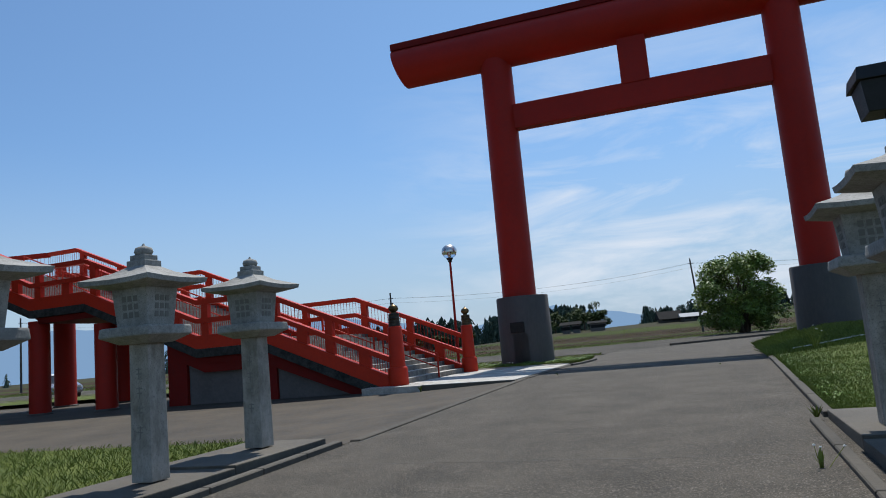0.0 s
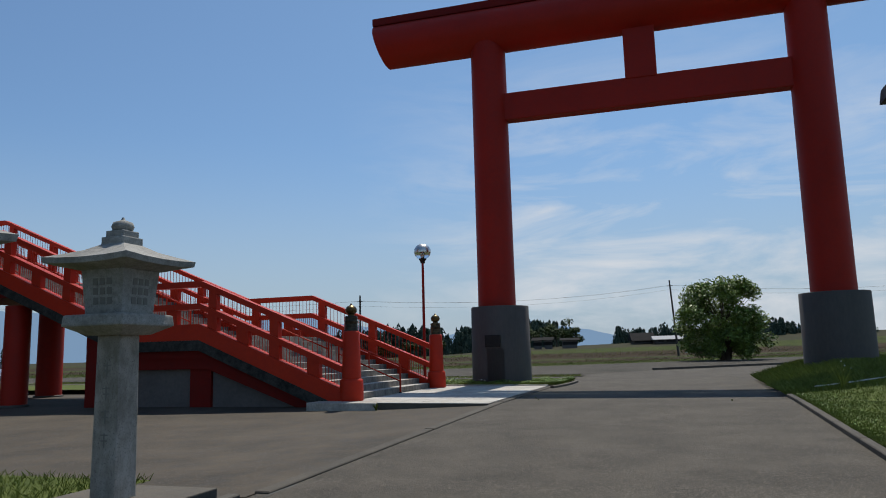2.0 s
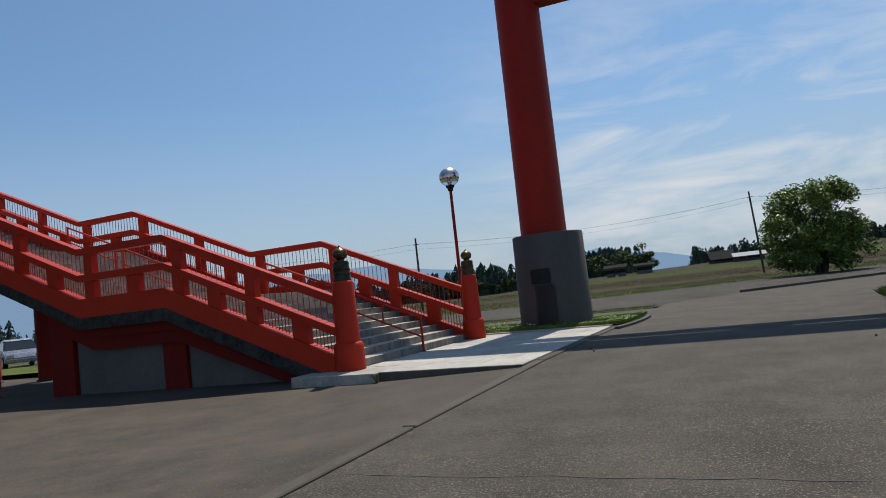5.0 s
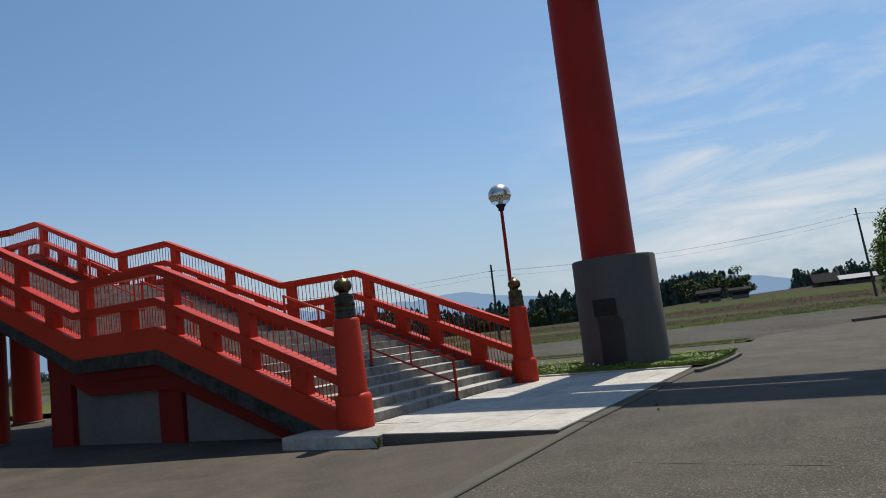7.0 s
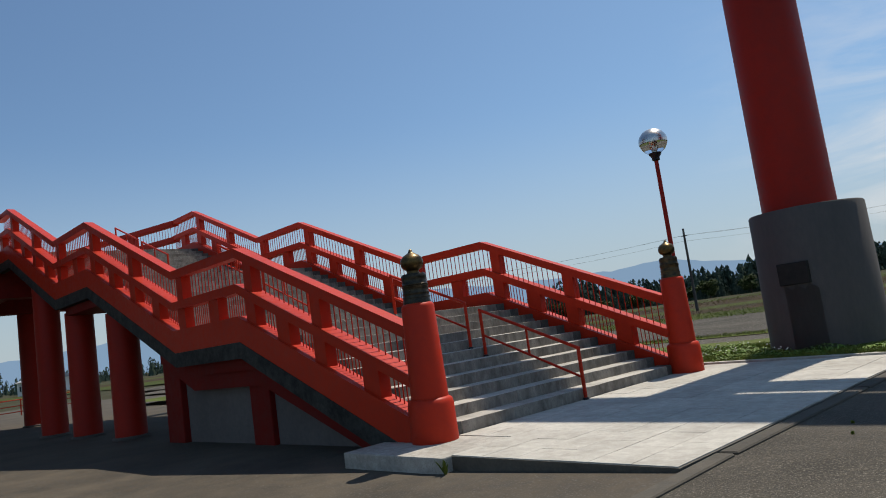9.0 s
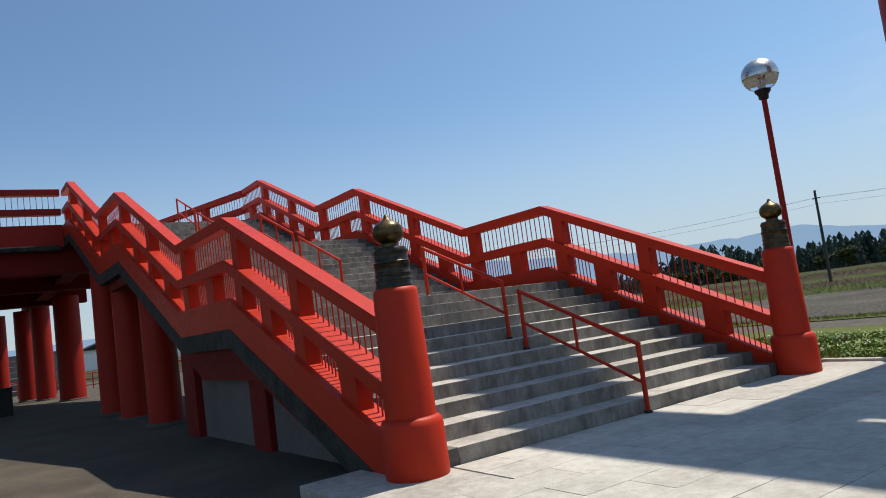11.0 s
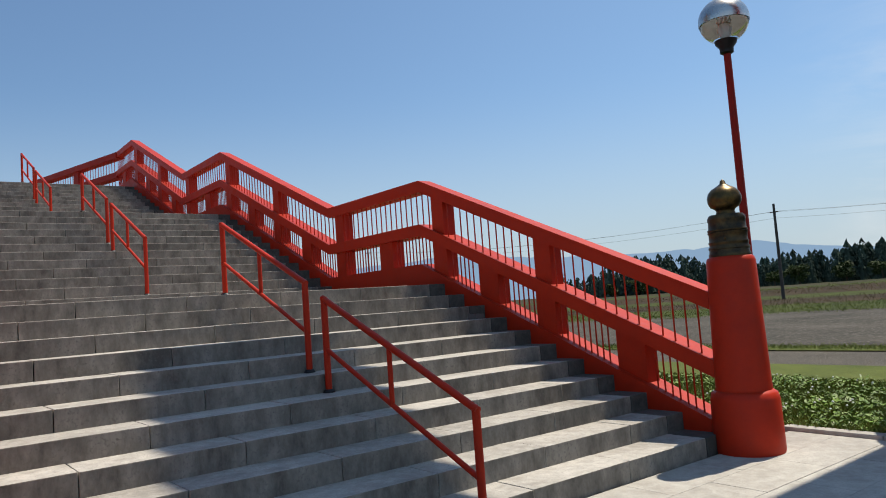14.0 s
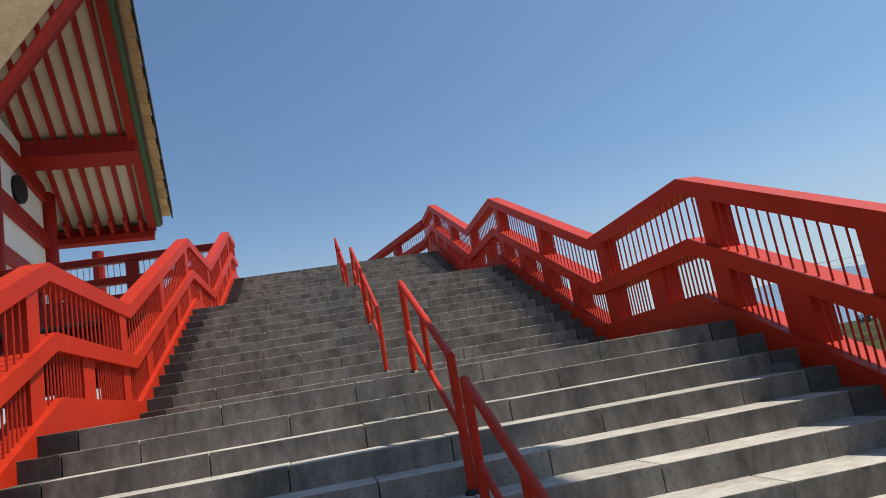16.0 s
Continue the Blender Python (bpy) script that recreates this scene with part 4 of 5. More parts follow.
band("field_3", 112, 400, FIELD, "rough field before the woods")


def rough(name, count, a, b, tall, label, seed, mat):
    blades(name, count, lambda r: (lambda u: (u, edge_v(u) + a + (b - a) * r.random()))(-45 + 105 * r.random()), field_z, tall, label, seed, mat)


rough("verge_rough_grass", 20000, -0.8, 12, 0.15, "rough grass along the edge of the fields", 41, GRASS)
rough("dry_weeds", 5000, 12, 28, 0.2, "dry weeds on the brown earth", 42, DRY)
rough("bank_weeds", 5000, 42, 90, 0.3, "dry weeds on the far bank", 44, DRY)
rough("bank_grass", 2500, 55, 112, 0.35, "rough green grass on the far bank", 45, GRASS)


# ---- tree ----
def leaf_cloud(name, centres, radius, count, size, mat, parent, seed, squash=0.8):
    r = random.Random(seed)
    verts, faces = [], []
    for _ in range(count):
        c = r.choice(centres)
        d = Vector((r.gauss(0, 1), r.gauss(0, 1), r.gauss(0, 1))).normalized() * radius * r.random() ** 0.45
        p = Vector(c) + Vector((d.x, d.y, d.z * squash))
        q = Euler((r.uniform(-1, 1), r.uniform(-1, 1), r.uniform(0, 6.3))).to_matrix()
        s = size * r.uniform(0.6, 1.35)
        n = len(verts)
        verts += [tuple(p + q @ Vector(k)) for k in ((-s, 0, 0), (0, -s * 0.5, 0.05 * s), (s, 0, 0), (0, s * 0.5, 0.05 * s))]
        faces += [(n, n + 1, n + 2, n + 3)]
    me = bpy.data.meshes.new(name)
    me.from_pydata(verts, [], faces)
    me.materials.append(mat)
    ob = new(name, me)
    ob.parent = parent
    ob["kind"] = "stuff"
    return ob


def limb(bm, a, b, r0, r1, n=9, seed=0, segs=5):
    a, b = Vector(a), Vector(b)
    prev = None
    for i in range(segs + 1):
        f = i / segs
        p = a.lerp(b, f) + 0.08 * (b - a).length * Vector((noise.noise((f * 2, seed, 0)), noise.noise((f * 2, seed, 5)), 0)) * math.sin(f * math.pi)
        r = r0 + (r1 - r0) * f
        ring = [bm.verts.new(p + Vector((r * math.cos(math.tau * k / n), r * math.sin(math.tau * k / n), 0))) for k in range(n)]
        if prev:
            for k in range(n):
                bm.faces.new((prev[k], prev[(k + 1) % n], ring[(k + 1) % n], ring[k]))
        prev = ring
    return bm


tree = thing("tree", "bushy broadleaf tree with dense green leaves", "tree", S @ Matrix.Translation(P(-10.8, 38.9, 0.3)))
bm = limb(bmesh.new(), (0, 0, -0.2), (0.2, 0.1, 2.4), 0.2, 0.13)
for k, (x, y) in enumerate(((0.9, 0.2), (-0.8, 0.3), (-0.3, -0.8), (0.5, -0.7))):
    limb(bm, (x * 0.3, y * 0.3, -0.2), (x * 1.6, y * 1.6, 3.4), 0.13, 0.06, 8, 90 + k)
r = random.Random(8)
spots = []
for i in range(110):
    a = i * 2.4
    h = r.uniform(0.35, 5.7)
    w = 3.25 * math.sqrt(max(0.05, 1 - ((h - 2.9) / 3.3) ** 2)) * r.uniform(0.5, 1.08)
    tip = (w * math.cos(a), w * math.sin(a), h + r.uniform(-0.2, 0.35))
    limb(bm, (0.2 * math.cos(a), 0.2 * math.sin(a), min(2.4, h * 0.5)), tip, 0.045, 0.012, 5, i)
    spots.append(tip)
part("trunk", bm, BARK, tree)
spots += [(0, 0, 3.2), (0.6, 0.3, 4.4), (-0.7, -0.2, 4.2), (-0.3, 0.1, 1.6)]
leaf_cloud("crown", spots, 0.78, 30000, 0.12, LEAF, tree, 5, 0.8)


def pole(u, v, h, lean, wires=True):
    root = thing("utility_pole", "dark utility pole carrying thin cables", "utility pole", S @ Matrix.Translation(P(u, v, 0.2)), "utility poles across the fields")
    part("mast", turned(bmesh.new(), [(0.14, -0.1), (0.09, h)], 14), TIMBER, root, smooth=True)
    part("cross_arm", block(bmesh.new(), (-0.32, -0.04, h - 0.7), (0.32, 0.04, h - 0.63)), TIMBER, root)
    root.rotation_euler = (root.matrix_world.to_euler().x, radians(lean), root.matrix_world.to_euler().z)
    return root


POLES = [(-7.3, 72, 9.4), (25.3, 50, 7.6), (-45, 84, 9.4), (70, 40, 9.0), (-75, 100, 9.4)]
for u, v, h in POLES:
    pole(u, v, h, -3 if u == -7.3 else 0)


def cable(a, b, sag, name="power_cable"):
    bm = bmesh.new()
    a, b = Vector(a), Vector(b)
    pts = [a.lerp(b, i / 10) - Vector((0, 0, sag * 4 * (i / 10) * (1 - i / 10))) for i in range(11)]
    side = Vector(((b - a).y, -(b - a).x, 0)).normalized() * 0.008
    rings = [[bm.verts.new(p + o) for o in (side, Vector((0, 0, 0.008)), -side, Vector((0, 0, -0.008)))] for p in pts]
    for p, q in zip(rings, rings[1:]):
        for i in range(4):
            bm.faces.new((p[i], p[(i + 1) % 4], q[(i + 1) % 4], q[i]))
    bm.faces.new(rings[0])
    bm.faces.new(rings[-1][::-1])
    return solo(name, bm, WIRE, "thin sagging power cable between poles", "cable")


for (i, j) in ((0, 1), (0, 2), (1, 3), (2, 4)):
    for dz, off in ((-0.62, 0.3), (-0.62, -0.3), (-1.15, 0.0)):
        a, b = POLES[i], POLES[j]
        tip = 0.46 if i == 0 else 0.0
        cable(P(a[0] + off + tip, a[1], 0.2 + a[2] + dz), P(b[0] + off, b[1], 0.2 + b[2] + dz), 0.9)


# ---- woods and hills ----
def conifers(name, spots, seed, label):
    r = random.Random(seed)
    verts, faces = [], []
    for u, v, z, h in spots:
        w, blunt = h * r.uniform(0.16, 0.42), r.uniform(0.35, 0.9)
        m = 7
        n = len(verts)
        for i in range(m):
            c = math.tau * i / m
            verts.append((-u + w * 0.6 * math.cos(c), v + w * 0.6 * math.sin(c), z - 0.3))
        verts.append((-u, v, z + h * 0.9))
        faces += [(n + i, n + (i + 1) % m, n + m) for i in range(m)]
        for _ in range(64):
            f = r.random() ** 1.2
            rad = w * (1 - f) ** blunt * r.uniform(0.55, 1.1)
            c, e = r.uniform(0, math.tau), h * r.uniform(0.03, 0.075)
            x, y, k = -u + rad * math.cos(c), v + rad * math.sin(c), z + h * f
            n = len(verts)
            verts += [(x - e * math.sin(c), y + e * math.cos(c), k - 0.3 * e), (x + e * math.cos(c), y + e * math.sin(c), k - 0.9 * e), (x + e * math.sin(c), y - e * math.cos(c), k - 0.2 * e), (x - 0.3 * e * math.cos(c), y, k + 1.2 * e)]
            faces += [(n, n + 1, n + 2), (n, n + 2, n + 3), (n, n + 1, n + 3)]
    me = bpy.data.meshes.new(name)
    me.from_pydata(verts, [], faces)
    me.materials.append(CONIFER)
    ob = new(name, me)
    ob.matrix_world = S
    return tagged(ob, label, "trees", kind="stuff")


def wood(u0, u1, v0, depth, h, n, seed, z=1.2, slope=-0.2):
    r = random.Random(seed)
    return [(u, v0 + slope * u + depth * r.random(), z, h * (0.82 + 0.7 * noise.noise((u * 0.045, v0, 2))) * r.uniform(0.5, 1.05)) for u in [r.uniform(u0, u1) for _ in range(n)]]


conifers("woods", wood(48, 175, 186, 34, 10.8, 640, 1, 0.0, -0.03), 2, "dark conifer wood beyond the fields")
conifers("woods", wood(28, 60, 192, 24, 9.6, 420, 3, 1.3, 0.0), 4, "dark conifer wood behind the gate")
conifers("woods", wood(-60, 12, 200, 40, 6.8, 420, 5, 2.4, 0.0), 6, "distant conifer wood beside a farm shed")
conifers("woods", wood(300, 600, -60, 330, 9, 500, 7, 0.2, 0.0), 8, "far dark tree line beyond the stairs")
r = random.Random(12)
for u, v, h, z in [(23, 168, 7.6, field_z(23, 168)), (19.5, 170, 5.0, field_z(19.5, 170)), (32, 174, 6.0, field_z(32, 174))] + [(60 + 9 * i + r.uniform(-3, 3), 182 + r.uniform(-3, 2) - 0.03 * 60, r.uniform(4.0, 6.0), 0.2) for i in range(11)]:
    far_tree = thing("tree", "round dark green broadleaf tree by the far fields", "tree", S @ Matrix.Translation(P(u, v, z)), "broadleaf trees before the woods")
    part("trunk", limb(bmesh.new(), (0, 0, -0.5), (0, 0, h * 0.6), 0.25, 0.1), BARK, far_tree)
    leaf_cloud("crown", [(r.gauss(0, h * 0.27), r.gauss(0, h * 0.25), h * r.uniform(0.25, 0.85)) for _ in range(14)], h * 0.2, 1800, 0.3, LEAF_FAR, far_tree, int(h * 100))


RIDGE = ((-95, 60), (-62, 95), (-45, 175), (-32, 210), (-22, 165), (-16, 158), (-10, 168), (-3.6, 113), (1, 70), (4, 100), (7.3, 140), (10, 98), (12.2, 88), (14.5, 52), (18, 14), (23, 50), (26.5, 70), (30, 45), (40, 25))


def hills(name, radius, mat, label):
    bm = bmesh.new()
    n = 220
    row = []
    for i in range(n + 1):
        d = -95 + 135 * i / n
        a = radians(d)
        h = float(np.interp(d, [p[0] for p in RIDGE], [p[1] for p in RIDGE])) * radius / 3150
        h *= 1 + 0.1 * noise.noise((d * 0.25, 1, 0)) + 0.05 * noise.noise((d * 0.9, 2, 2))
        c, s = math.sin(a), math.cos(a)
        row.append([bm.verts.new((radius * c, radius * s, -20)), bm.verts.new((radius * 1.02 * c, radius * 1.02 * s, max(3, h))), bm.verts.new((radius * 1.15 * c, radius * 1.15 * s, -20))])
    for p, q in zip(row, row[1:]):
        bm.faces.new((p[0], q[0], q[1], p[1]))
        bm.faces.new((p[1], q[1], q[2], p[2]))
    return solo(name, bm, mat, label, "hills", "structure", Matrix.Identity(4))


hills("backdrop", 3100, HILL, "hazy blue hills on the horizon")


def house(u, v, w, d, h, roof_h, turn, roof_mat, wall_mat, label, z=1.2):
    root = thing("farm_building", label, "building", S @ Matrix.Translation(P(u, v, z)) @ Matrix.Rotation(radians(turn), 4, "Z"))
    part("wall", block(bmesh.new(), (-w / 2, -d / 2, -1), (w / 2, d / 2, h)), wall_mat, root)
    bm = bmesh.new()
    e = 0.6
    pts = [(-w / 2 - e, -d / 2 - e, h - 0.2), (w / 2 + e, -d / 2 - e, h - 0.2), (w / 2 + e, d / 2 + e, h - 0.2), (-w / 2 - e, d / 2 + e, h - 0.2), (-w / 2 - e, 0, h + roof_h), (w / 2 + e, 0, h + roof_h)]
    q = [bm.verts.new(p) for p in pts]
    for f in ((0, 1, 5, 4), (2, 3, 4, 5), (0, 4, 3), (1, 2, 5), (0, 3, 2, 1)):
        bm.faces.new([q[i] for i in f])
    part("roof", bm, roof_mat, root)
    for x in (-w * 0.28, w * 0.05, w * 0.3):
        part("window", block(bmesh.new(), (x - 0.7, -d / 2 - 0.06, h * 0.35), (x + 0.7, -d / 2 + 0.05, h * 0.7)), ROOF, root)
    return root


house(-4.8, 160, 6.0, 4, 1.2, 0.7, 8, TIN, TIMBER, "long farm shed with a pale tin roof", field_z(-4.8, 160))
house(1.2, 162, 4.6, 4, 1.0, 1.7, 15, ROOF, TIMBER, "old dark timber farmhouse with a steep roof", field_z(1.2, 162))
house(17.0, 150, 3.4, 2.4, 2.0, 0.3, 10, ROOF, WALL, "small grey farm shelter", field_z(17.0, 150))
house(24.5, 150, 1.6, 1.6, 2.2, 0.5, 0, ROOF, WALL, "narrow grey field shed", field_z(24.5, 150))
house(22.0, 150, 1.6, 1.6, 2.2, 0.5, 0, ROOF, WALL, "narrow grey field shed", field_z(22.0, 150))
house(170, 19, 10, 9, 4.6, 1.6, 0, ROOF, PLASTER, "two-storey grey house beyond the deck", 0)
house(168, 5, 9, 8, 3.6, 1.6, 15, ROOF, TIMBER, "low dark house beyond the deck", 0)
house(190, 40, 14, 9, 3.6, 1.6, 0, TIN, PLASTER, "pale house beyond the deck", 0)

# ---- beyond the deck ----
fence = thing("red_fence", "low red tube fence beyond the columns", "fence", kind="structure")
for i in range(16):
    v = -26 + 2.0 * i
    part("post", rod(bmesh.new(), P(44, v, 0.0), P(44, v, 1.1), 0.035), RED, fence)
for z in (0.35, 0.7, 1.07):
    part("rail", rod(bmesh.new(), P(44, -26, z), P(44, 4, z), 0.028), RED, fence)
bank = thing("terraced_bank", "pale stepped concrete bank beyond the fence", "bank", kind="structure")
for i in range(7):
    part("terrace", ublock(bmesh.new(), 52 + i * 1.2, 62, -30, -2, 0, 0.45 + 0.42 * i, 0.03), WALL, bank)
bin_ = thing("waste_bin", "dark grey waste bin beneath the deck", "bin", S @ Matrix.Translation(P(26.8, -7.75, 0.04)))
part("body", block(bmesh.new(), (-0.35, -0.4, 0), (0.35, 0.4, 1.05), 0.04), IRON, bin_)
part("lid", block(bmesh.new(), (-0.38, -0.43, 1.04), (0.38, 0.43, 1.12), 0.03), IRON, bin_)

# ---- tall sign ----
sign = thing("sign_post", "tall dark box sign on a slim post beyond the lawn", "sign", S @ Matrix.Translation(P(-14.0, -1.0, 0.5)))
part("post", turned(bmesh.new(), [(0.12, -0.1), (0.1, 6.5)], 16), IRON, sign, smooth=True)
part("box", frustum(bmesh.new(), 6.4, 0.62, 7.35, 0.74, 0.03), IRON, sign)
part("cap", frustum(bmesh.new(), 7.34, 0.86, 7.75, 0.8, 0.03), IRON, sign)


# ---- shrine hall on the deck ----
hall = thing("shrine_hall", "red and white shrine hall with deep eaves on red rafters", "shrine building", kind="")
A, B = Vector((20.0, -8.54, 15.6)), Vector((30.0, -9.72, 10.97))
ALONG = (B - A).normalized()
ASIDE = Vector((-0.117, -0.993, 0.0))
UPWARD = Vector((0, 0, 1))


def slant(bm, origin, length, left, right, low, high):
    """A beam along the roof slope from origin: left and right are metres aside, low and high metres above the slope."""
    q = []
    for s in (0, length):
        for a, h in ((left, low), (right, low), (right, high), (left, high)):
            p = origin + ALONG * s + ASIDE * a + UPWARD * h
            q.append(bm.verts.new(P(*p)))
    for f in ((0, 1, 2, 3), (7, 6, 5, 4), (0, 4, 5, 1), (1, 5, 6, 2), (2, 6, 7, 3), (3, 7, 4, 0)):
        bm.faces.new([q[i] for i in f])
    return bm


RUN = (B - A).length
START = A - ALONG * 4.0
LONG = RUN + 4.0
part("soffit", slant(bmesh.new(), START, LONG, 0.3, 14, 0.0, 0.1), CREAM, hall, "cream soffit boards")
part("roof", slant(bmesh.new(), START, LONG + 0.3, -0.3, 14, 0.75, 0.85), ROOF, hall)
for i in range(14):
    a = 0.75 + 0.56 * i
    part("rafter", slant(bmesh.new(), START, LONG, a, a + 0.15, -0.24, 0.0), RED_OLD, hall)
part("barge_board", slant(bmesh.new(), START, LONG - 0.2, 0.28, 0.6, -0.42, 0.3), RED_OLD, hall)
part("green_board", slant(bmesh.new(), START, LONG - 0.1, 0.1, 0.3, -0.2, 0.42), GREEN, hall)
part("brown_board", slant(bmesh.new(), START, LONG - 0.05, 0.02, 0.1, -0.1, 0.36), BARK, hall, "dark brown edge board")
part("roof_edging", slant(bmesh.new(), START, LONG + 0.3, -0.4, -0.345, 0.4, 0.86), ROOF, hall, "thin dark metal roof edging")
n = 26
for i in range(n):
    part("shingle_edge", slant(bmesh.new(), START + ALONG * (LONG * i / n), LONG / n - 0.02, -0.3 - 0.04 * (i % 2), 0.12, 0.3, 0.76), SHINGLE, hall)


def cross(s, low, high, thick, mat, name, right=12.0):
    part(name, slant(bmesh.new(), A + ALONG * s, thick, 0.35, right, low, high), mat, hall)


cross(RUN * 0.50, -0.85, -0.22, 0.7, RED_OLD, "purlin")
cross(RUN * 0.97, -0.5, -0.2, 0.3, RED_OLD, "eave_beam")
cross(RUN * 0.985, -0.2, 0.0, 0.12, GREEN, "eave_board")
cross(RUN * 0.93, -1.05, -0.8, 0.25, RED_OLD, "lower_eave_beam")
for i in range(8):
    a = 0.75 + 0.56 * i
    part("rafter_tail", slant(bmesh.new(), A + ALONG * (RUN * 0.86), RUN * 0.12, a, a + 0.14, -0.8, -0.6), RED_OLD, hall)
WALL_U, WALL_V = 27.5, -13.5
for k, (u, v) in enumerate(((WALL_U, WALL_V), (WALL_U - 7, WALL_V + 0.8), (WALL_U - 0.6, WALL_V - 6), (38, WALL_V - 1.2))):
    part("post", turned(bmesh.new(), [(0.3, 0), (0.29, 6.4)], 24, P(u, v, TOP - 0.01)), RED_OLD, hall, smooth=True)


def wall_strip(z0, z1, v_off, mat, name):
    bm = bmesh.new()
    a, b = Vector((WALL_U - 7.5, WALL_V + 0.86)), Vector((WALL_U + 0.25, WALL_V - 0.03))
    s = Vector((-0.117, -0.993)) * v_off
    q = [bm.verts.new(P(p.x, p.y, z)) for z in (z0, z1) for p in (a + s, b + s, b + s + Vector((-0.02, -0.16)), a + s + Vector((-0.02, -0.16)))]
    for f in ((0, 1, 2, 3), (7, 6, 5, 4), (0, 4, 5, 1), (1, 5, 6, 2), (2, 6, 7, 3), (3, 7, 4, 0)):
        bm.faces.new([q[i] for i in f])
    part(name, bm, mat, hall)


wall_strip(TOP, 13.0, 0.12, PLASTER, "wall_panel")
for z0, z1 in ((TOP, TOP + 0.3), (8.0, 8.5), (9.7, 10.3), (11.6, 12.2)):
    wall_strip(z0, z1, -0.05, RED_OLD, "wall_beam")
bm = bmesh.new()
rod(bm, P(23.6, -13.0, 10.95), P(23.62, -13.25, 10.95), 0.5, 28)
part("round_vent", bm, IRON, hall, "dark round ornament on the white wall")
front = thing("hall_porch_roof", "tan shingled porch eave with a red beam", "roof", kind="")
bm = bmesh.new()
E0, E1 = Vector((15.0, -9.9, 10.25)), Vector((15.6, -9.4, 12.15))
q = [bm.verts.new(P(*p)) for p in (E0 + Vector((0, -1.6, -1.2)), E1 + Vector((0.6, 1.2, 2.5)), E1 + Vector((0.6, 0.3, 3.6)), E0 + Vector((0, -2.6, 0.2)))]
w = [bm.verts.new(P(*(p + Vector((0.8, -0.3, 0.4))))) for p in (E0 + Vector((0, -1.6, -1.2)), E1 + Vector((0.6, 1.2, 2.5)), E1 + Vector((0.6, 0.3, 3.6)), E0 + Vector((0, -2.6, 0.2)))]
bm.faces.new(q)
bm.faces.new(w[::-1])
for i in range(4):
    bm.faces.new((q[i], q[(i + 1) % 4], w[(i + 1) % 4], w[i]))
part("shingle_edge", bm, SHINGLE, front)
part("beam", rod(bmesh.new(), P(*(E0 + Vector((0.3, -1.5, -1.5)))), P(*(E1 + Vector((0.9, 1.3, 2.3)))), 0.2, 8), RED_OLD, front)


# ---- small things on the ground ----
def crack(name, u0, v0, u1, v1, width, seed, label="dark crack across the asphalt"):
    r = random.Random(seed)
    n = max(3, int(math.hypot(u1 - u0, v1 - v0) / 0.22))
    bm = bmesh.new()
    rows = []
    off = 0.0
    for i in range(n + 1):
        f = i / n
        off = off * 0.75 + r.gauss(0, 0.016)
        w = width * r.uniform(0.25, 1.0)
        u, v = u0 + (u1 - u0) * f, v0 + (v1 - v0) * f
        du, dv = (0, 1) if abs(u1 - u0) > abs(v1 - v0) else (1, 0)
        rows.append([bm.verts.new(P(u + du * (off + s), v + dv * (off + s), level(v) + 0.004)) for s in (-w / 2, w / 2)])
    for a, b in zip(rows, rows[1:]):
        bm.faces.new((a[0], a[1], b[1], b[0]))
    return solo(name, bm, DARK, label, "crack", "structure")


for i, (a, b, e, f, w) in enumerate(((-3.7, -12.6, -9.3, -12.9, 0.022), (-4.4, -8.2, -7.2, -8.5, 0.02), (-3.8, -5.2, -5.2, -5.3, 0.018), (-4.0, -17.6, -9.2, -17.8, 0.02), (-6.3, 3.2, -9.3, 3.4, 0.03))):
    crack("crack", a, b, e, f, w, i)

PETAL = plain("white petals", (0.75, 0.75, 0.7), 0.7)


def tuft(u, v, z, n, tall, seed, flowers=0, label="small weed tuft growing from a joint"):
    r = random.Random(seed)
    root = thing("weed", label, "weed", S @ Matrix.Translation(P(u, v, z)), "weeds along the road")
    bm = bmesh.new()
    for _ in range(n):
        a, h = r.uniform(0, math.tau), tall * r.uniform(0.4, 1.1)
        w, lean = 0.012 * r.uniform(0.6, 1.4), r.uniform(0.1, 0.7) * h
        c, s = math.cos(a), math.sin(a)
        q = [bm.verts.new(p) for p in ((-s * w, c * w, 0), (s * w, -c * w, 0), (c * lean * 0.6 + s * w, s * lean * 0.6 - c * w, h * 0.7), (c * lean, s * lean, h), (c * lean * 0.6 - s * w, s * lean * 0.6 + c * w, h * 0.7))]
        bm.faces.new(q)
    part("leaves", bm, GRASS, root)
    for _ in range(flowers):
        x, y, h = r.gauss(0, 0.1), r.gauss(0, 0.1), tall * r.uniform(0.9, 1.35)
        bm = rod(bmesh.new(), (x * 0.3, y * 0.3, 0), (x, y, h), 0.003, 5)
        part("stalk", bm, GRASS, root)
        part("flower", turned(bmesh.new(), [(0.004, -0.006), (0.013, 0), (0.009, 0.008), (0.003, 0.01)], 8, (x, y, h)), PETAL, root)
    return root


tuft(-9.0, -18.4, level(-18.4), 8, 0.14, 1, 3, "small white-flowered weed at the road edge")
tuft(-9.3, -15.75, level(-15.75), 30, 0.16, 2)
tuft(-0.78, -6.72, 0.12, 22, 0.16, 3)
tuft(-4.05, -4.6, level(-4.6), 26, 0.025, 4)
tuft(-4.2, -5.1, level(-5.1), 26, 0.025, 5)
tuft(-8.4, -5.7, level(-5.7), 26, 0.03, 6)
tuft(-3.6, 2.4, level(2.4), 30, 0.08, 7)
tuft(-10.7, -4.6, lawn_z(-10.7, -4.6), 26, 0.45, 8, 5, "pale dry stalks in the lawn")
r = random.Random(21)
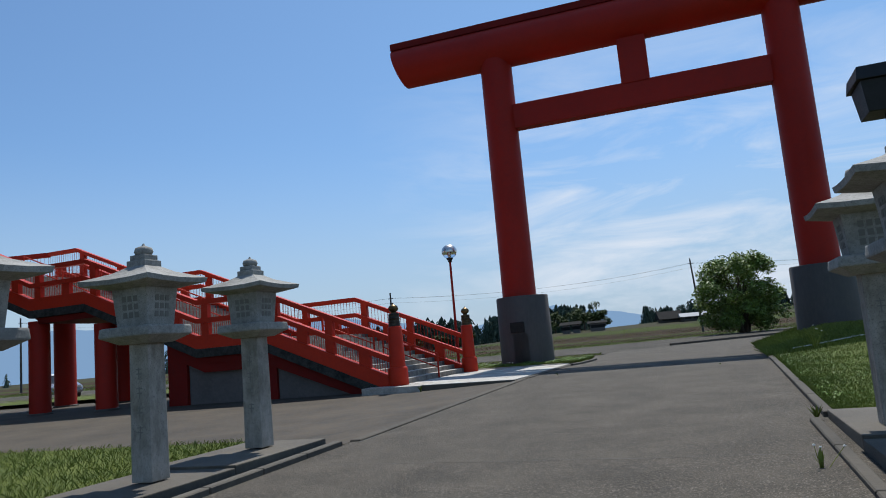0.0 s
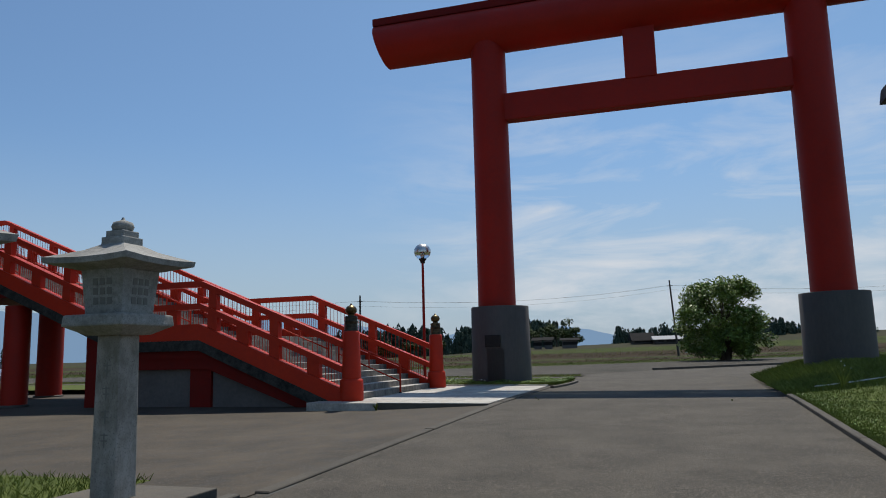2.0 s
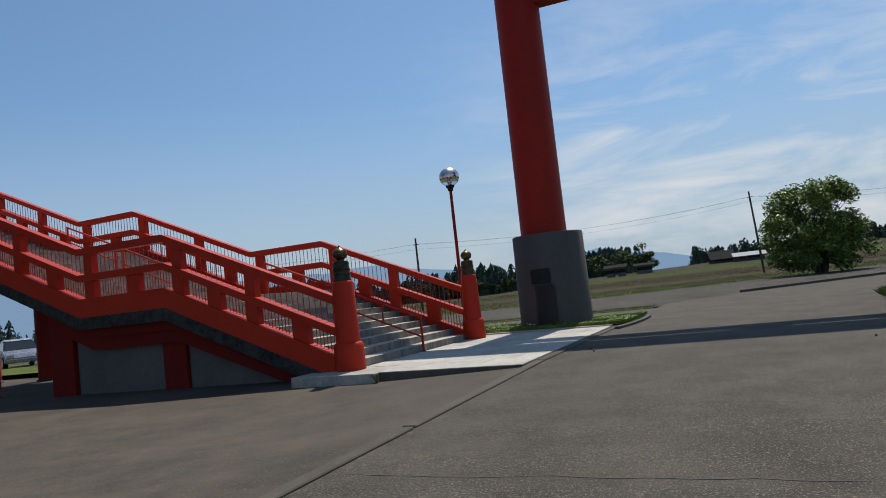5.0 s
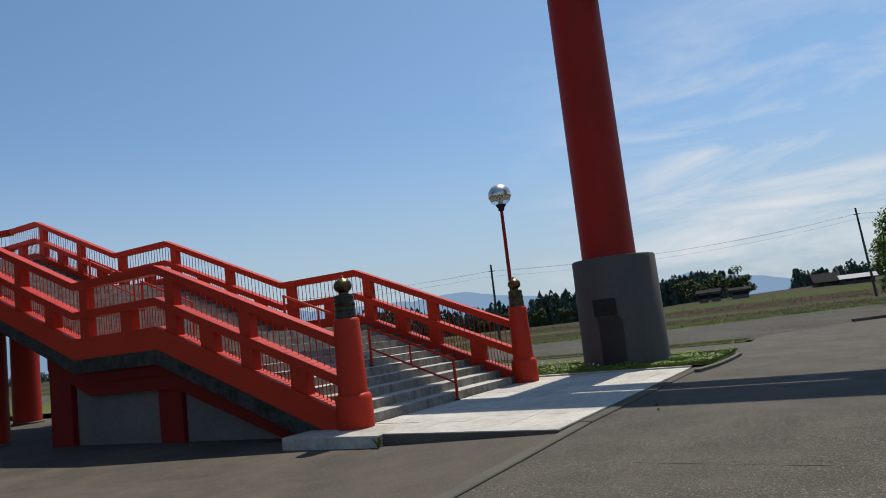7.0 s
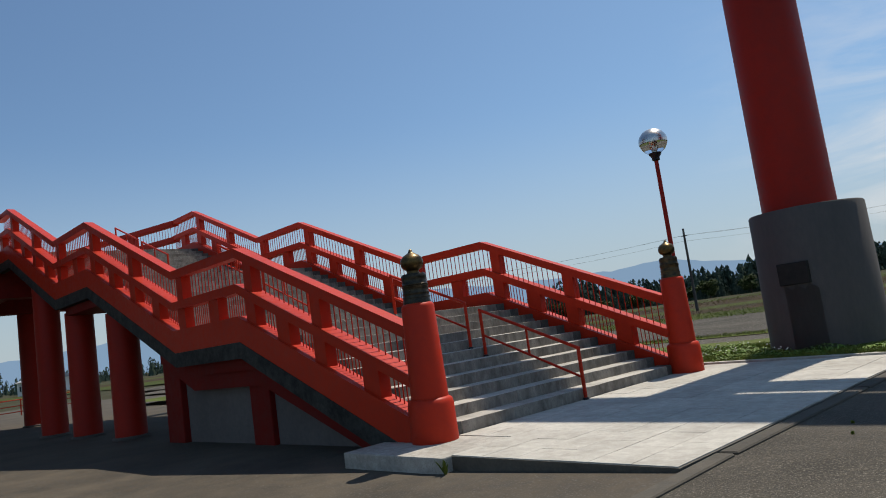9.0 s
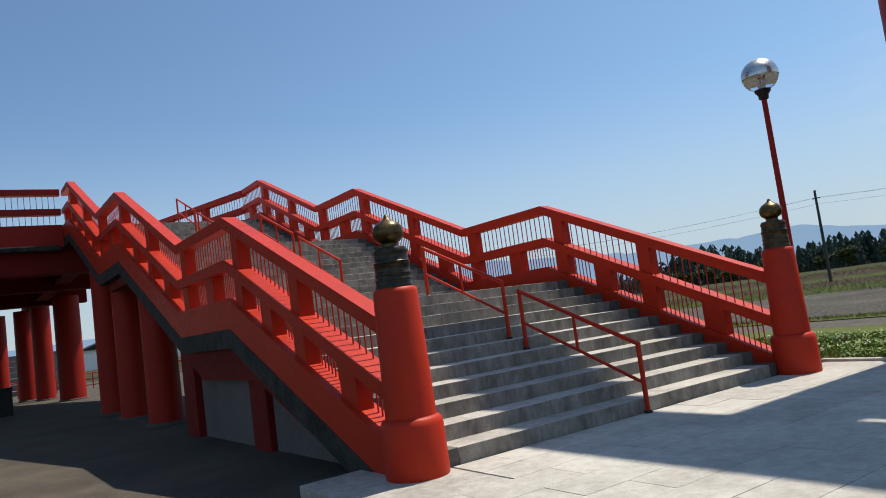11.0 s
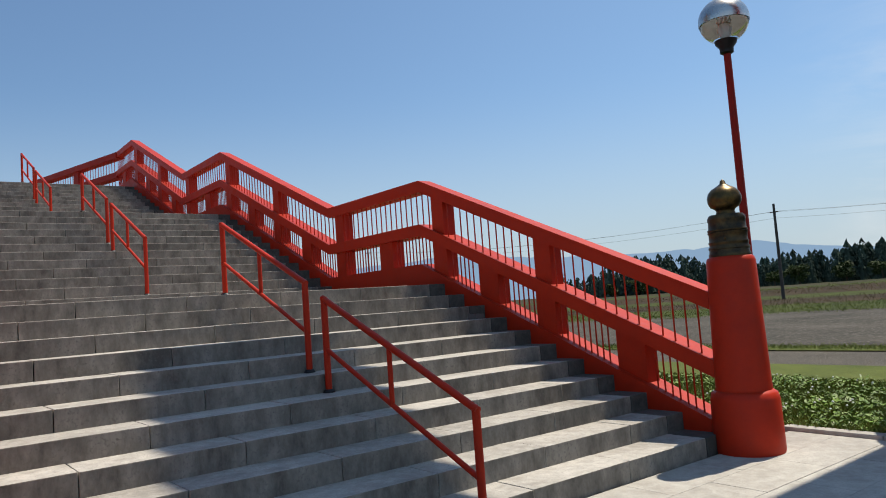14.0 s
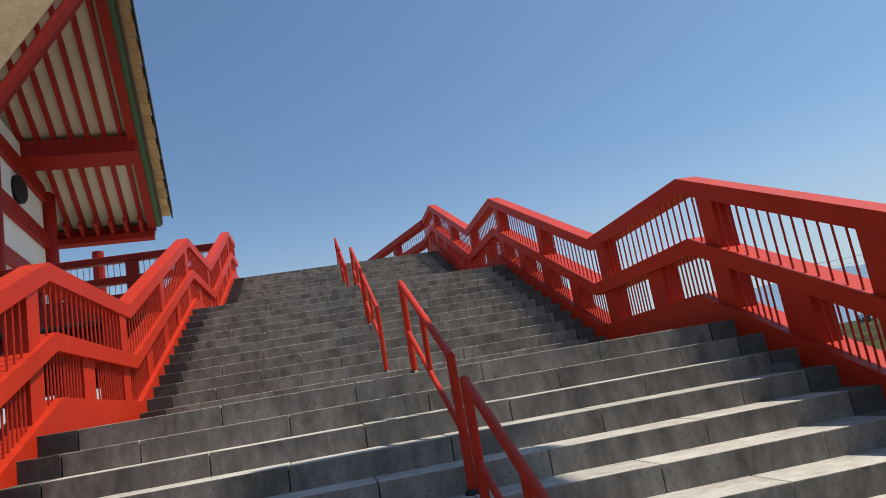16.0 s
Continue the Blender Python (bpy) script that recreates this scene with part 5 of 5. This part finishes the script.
for i in range(26):
    tuft(-1.9 + 3.8 * r.random(), 1.25 + 2.6 * r.random(), isle(0, 2), 14, 0.14, 30 + i, 4, "leafy white-flowered weed beside the lane")
bm = bmesh.new()
line = [P(-10.2 - 0.8 * i, -4.3 + 0.25 * i, lawn_z(-10.2 - 0.8 * i, -4.3 + 0.25 * i) + 0.09) for i in range(12)]
for p, q in zip(line, line[1:]):
    rod(bm, p, q, 0.014, 6)
solo("rope", bm, PLASTER, "thin pale rope lying across the lawn", "rope")


# ---- parked car beyond the columns ----
CAR_PAINT = material("silver car paint", (0.36, 0.38, 0.42), (0.33, 0.35, 0.39), rough=0.25, metal=0.6, big=1, fine=4, bump=0.0)
CAR_GLASS = plain("dark car glass", (0.015, 0.017, 0.02), 0.08)
TYRE = plain("black tyre rubber", (0.015, 0.015, 0.015), 0.85)


def car(m):
    root = thing("car", "silver saloon car parked beyond the columns", "car", m)

    def hull(profile, half, inset):
        bm = bmesh.new()
        rings = [[bm.verts.new((x, s * (half - inset * max(0.0, z - 0.6)), z)) for x, z in profile] for s in (-1, 1)]
        bm.faces.new(rings[0])
        bm.faces.new(rings[1][::-1])
        for i in range(len(profile)):
            j = (i + 1) % len(profile)
            bm.faces.new((rings[0][i], rings[0][j], rings[1][j], rings[1][i]))
        bmesh.ops.bevel(bm, geom=list(bm.edges), offset=0.05, segments=2, affect="EDGES")
        return bm

    body = [(-2.2, 0.3), (2.15, 0.28), (2.25, 0.5), (2.1, 0.72), (1.1, 0.9), (-1.7, 0.95), (-2.2, 0.85), (-2.25, 0.5)]
    part("body", hull(body, 0.86, 0.1), CAR_PAINT, root, smooth=False)
    part("cabin", hull([(1.05, 0.86), (0.35, 1.36), (-0.7, 1.42), (-1.5, 1.2), (-1.85, 0.9)], 0.86, 0.28), CAR_GLASS, root, "dark glazed cabin")
    part("roof", hull([(0.38, 1.34), (-0.7, 1.41), (-1.4, 1.22), (-1.35, 1.3), (-0.7, 1.47), (0.3, 1.42)], 0.86, 0.28), CAR_PAINT, root)
    for x in (-1.35, 1.35):
        for y in (-0.78, 0.78):
            wheel = part("wheel", rod(bmesh.new(), (0, -0.1, 0), (0, 0.1, 0), 0.31, 24), TYRE, root)
            wheel.location = (x, y, 0.31)
            rim = part("rim", rod(bmesh.new(), (0, -0.115, 0), (0, 0.115, 0), 0.19, 16), CHROME, wheel)
    for y in (-0.62, 0.62):
        part("headlight", block(bmesh.new(), (2.12, y - 0.14, 0.58), (2.24, y + 0.14, 0.7), 0.02), CHROME, root)
        part("tail_light", block(bmesh.new(), (-2.26, y - 0.14, 0.62), (-2.18, y + 0.14, 0.76), 0.02), RED, root)
    return root


car(S @ Matrix.Translation(P(28.3, 7.7, level(7.7))) @ Matrix.Rotation(radians(-28), 4, "Z"))
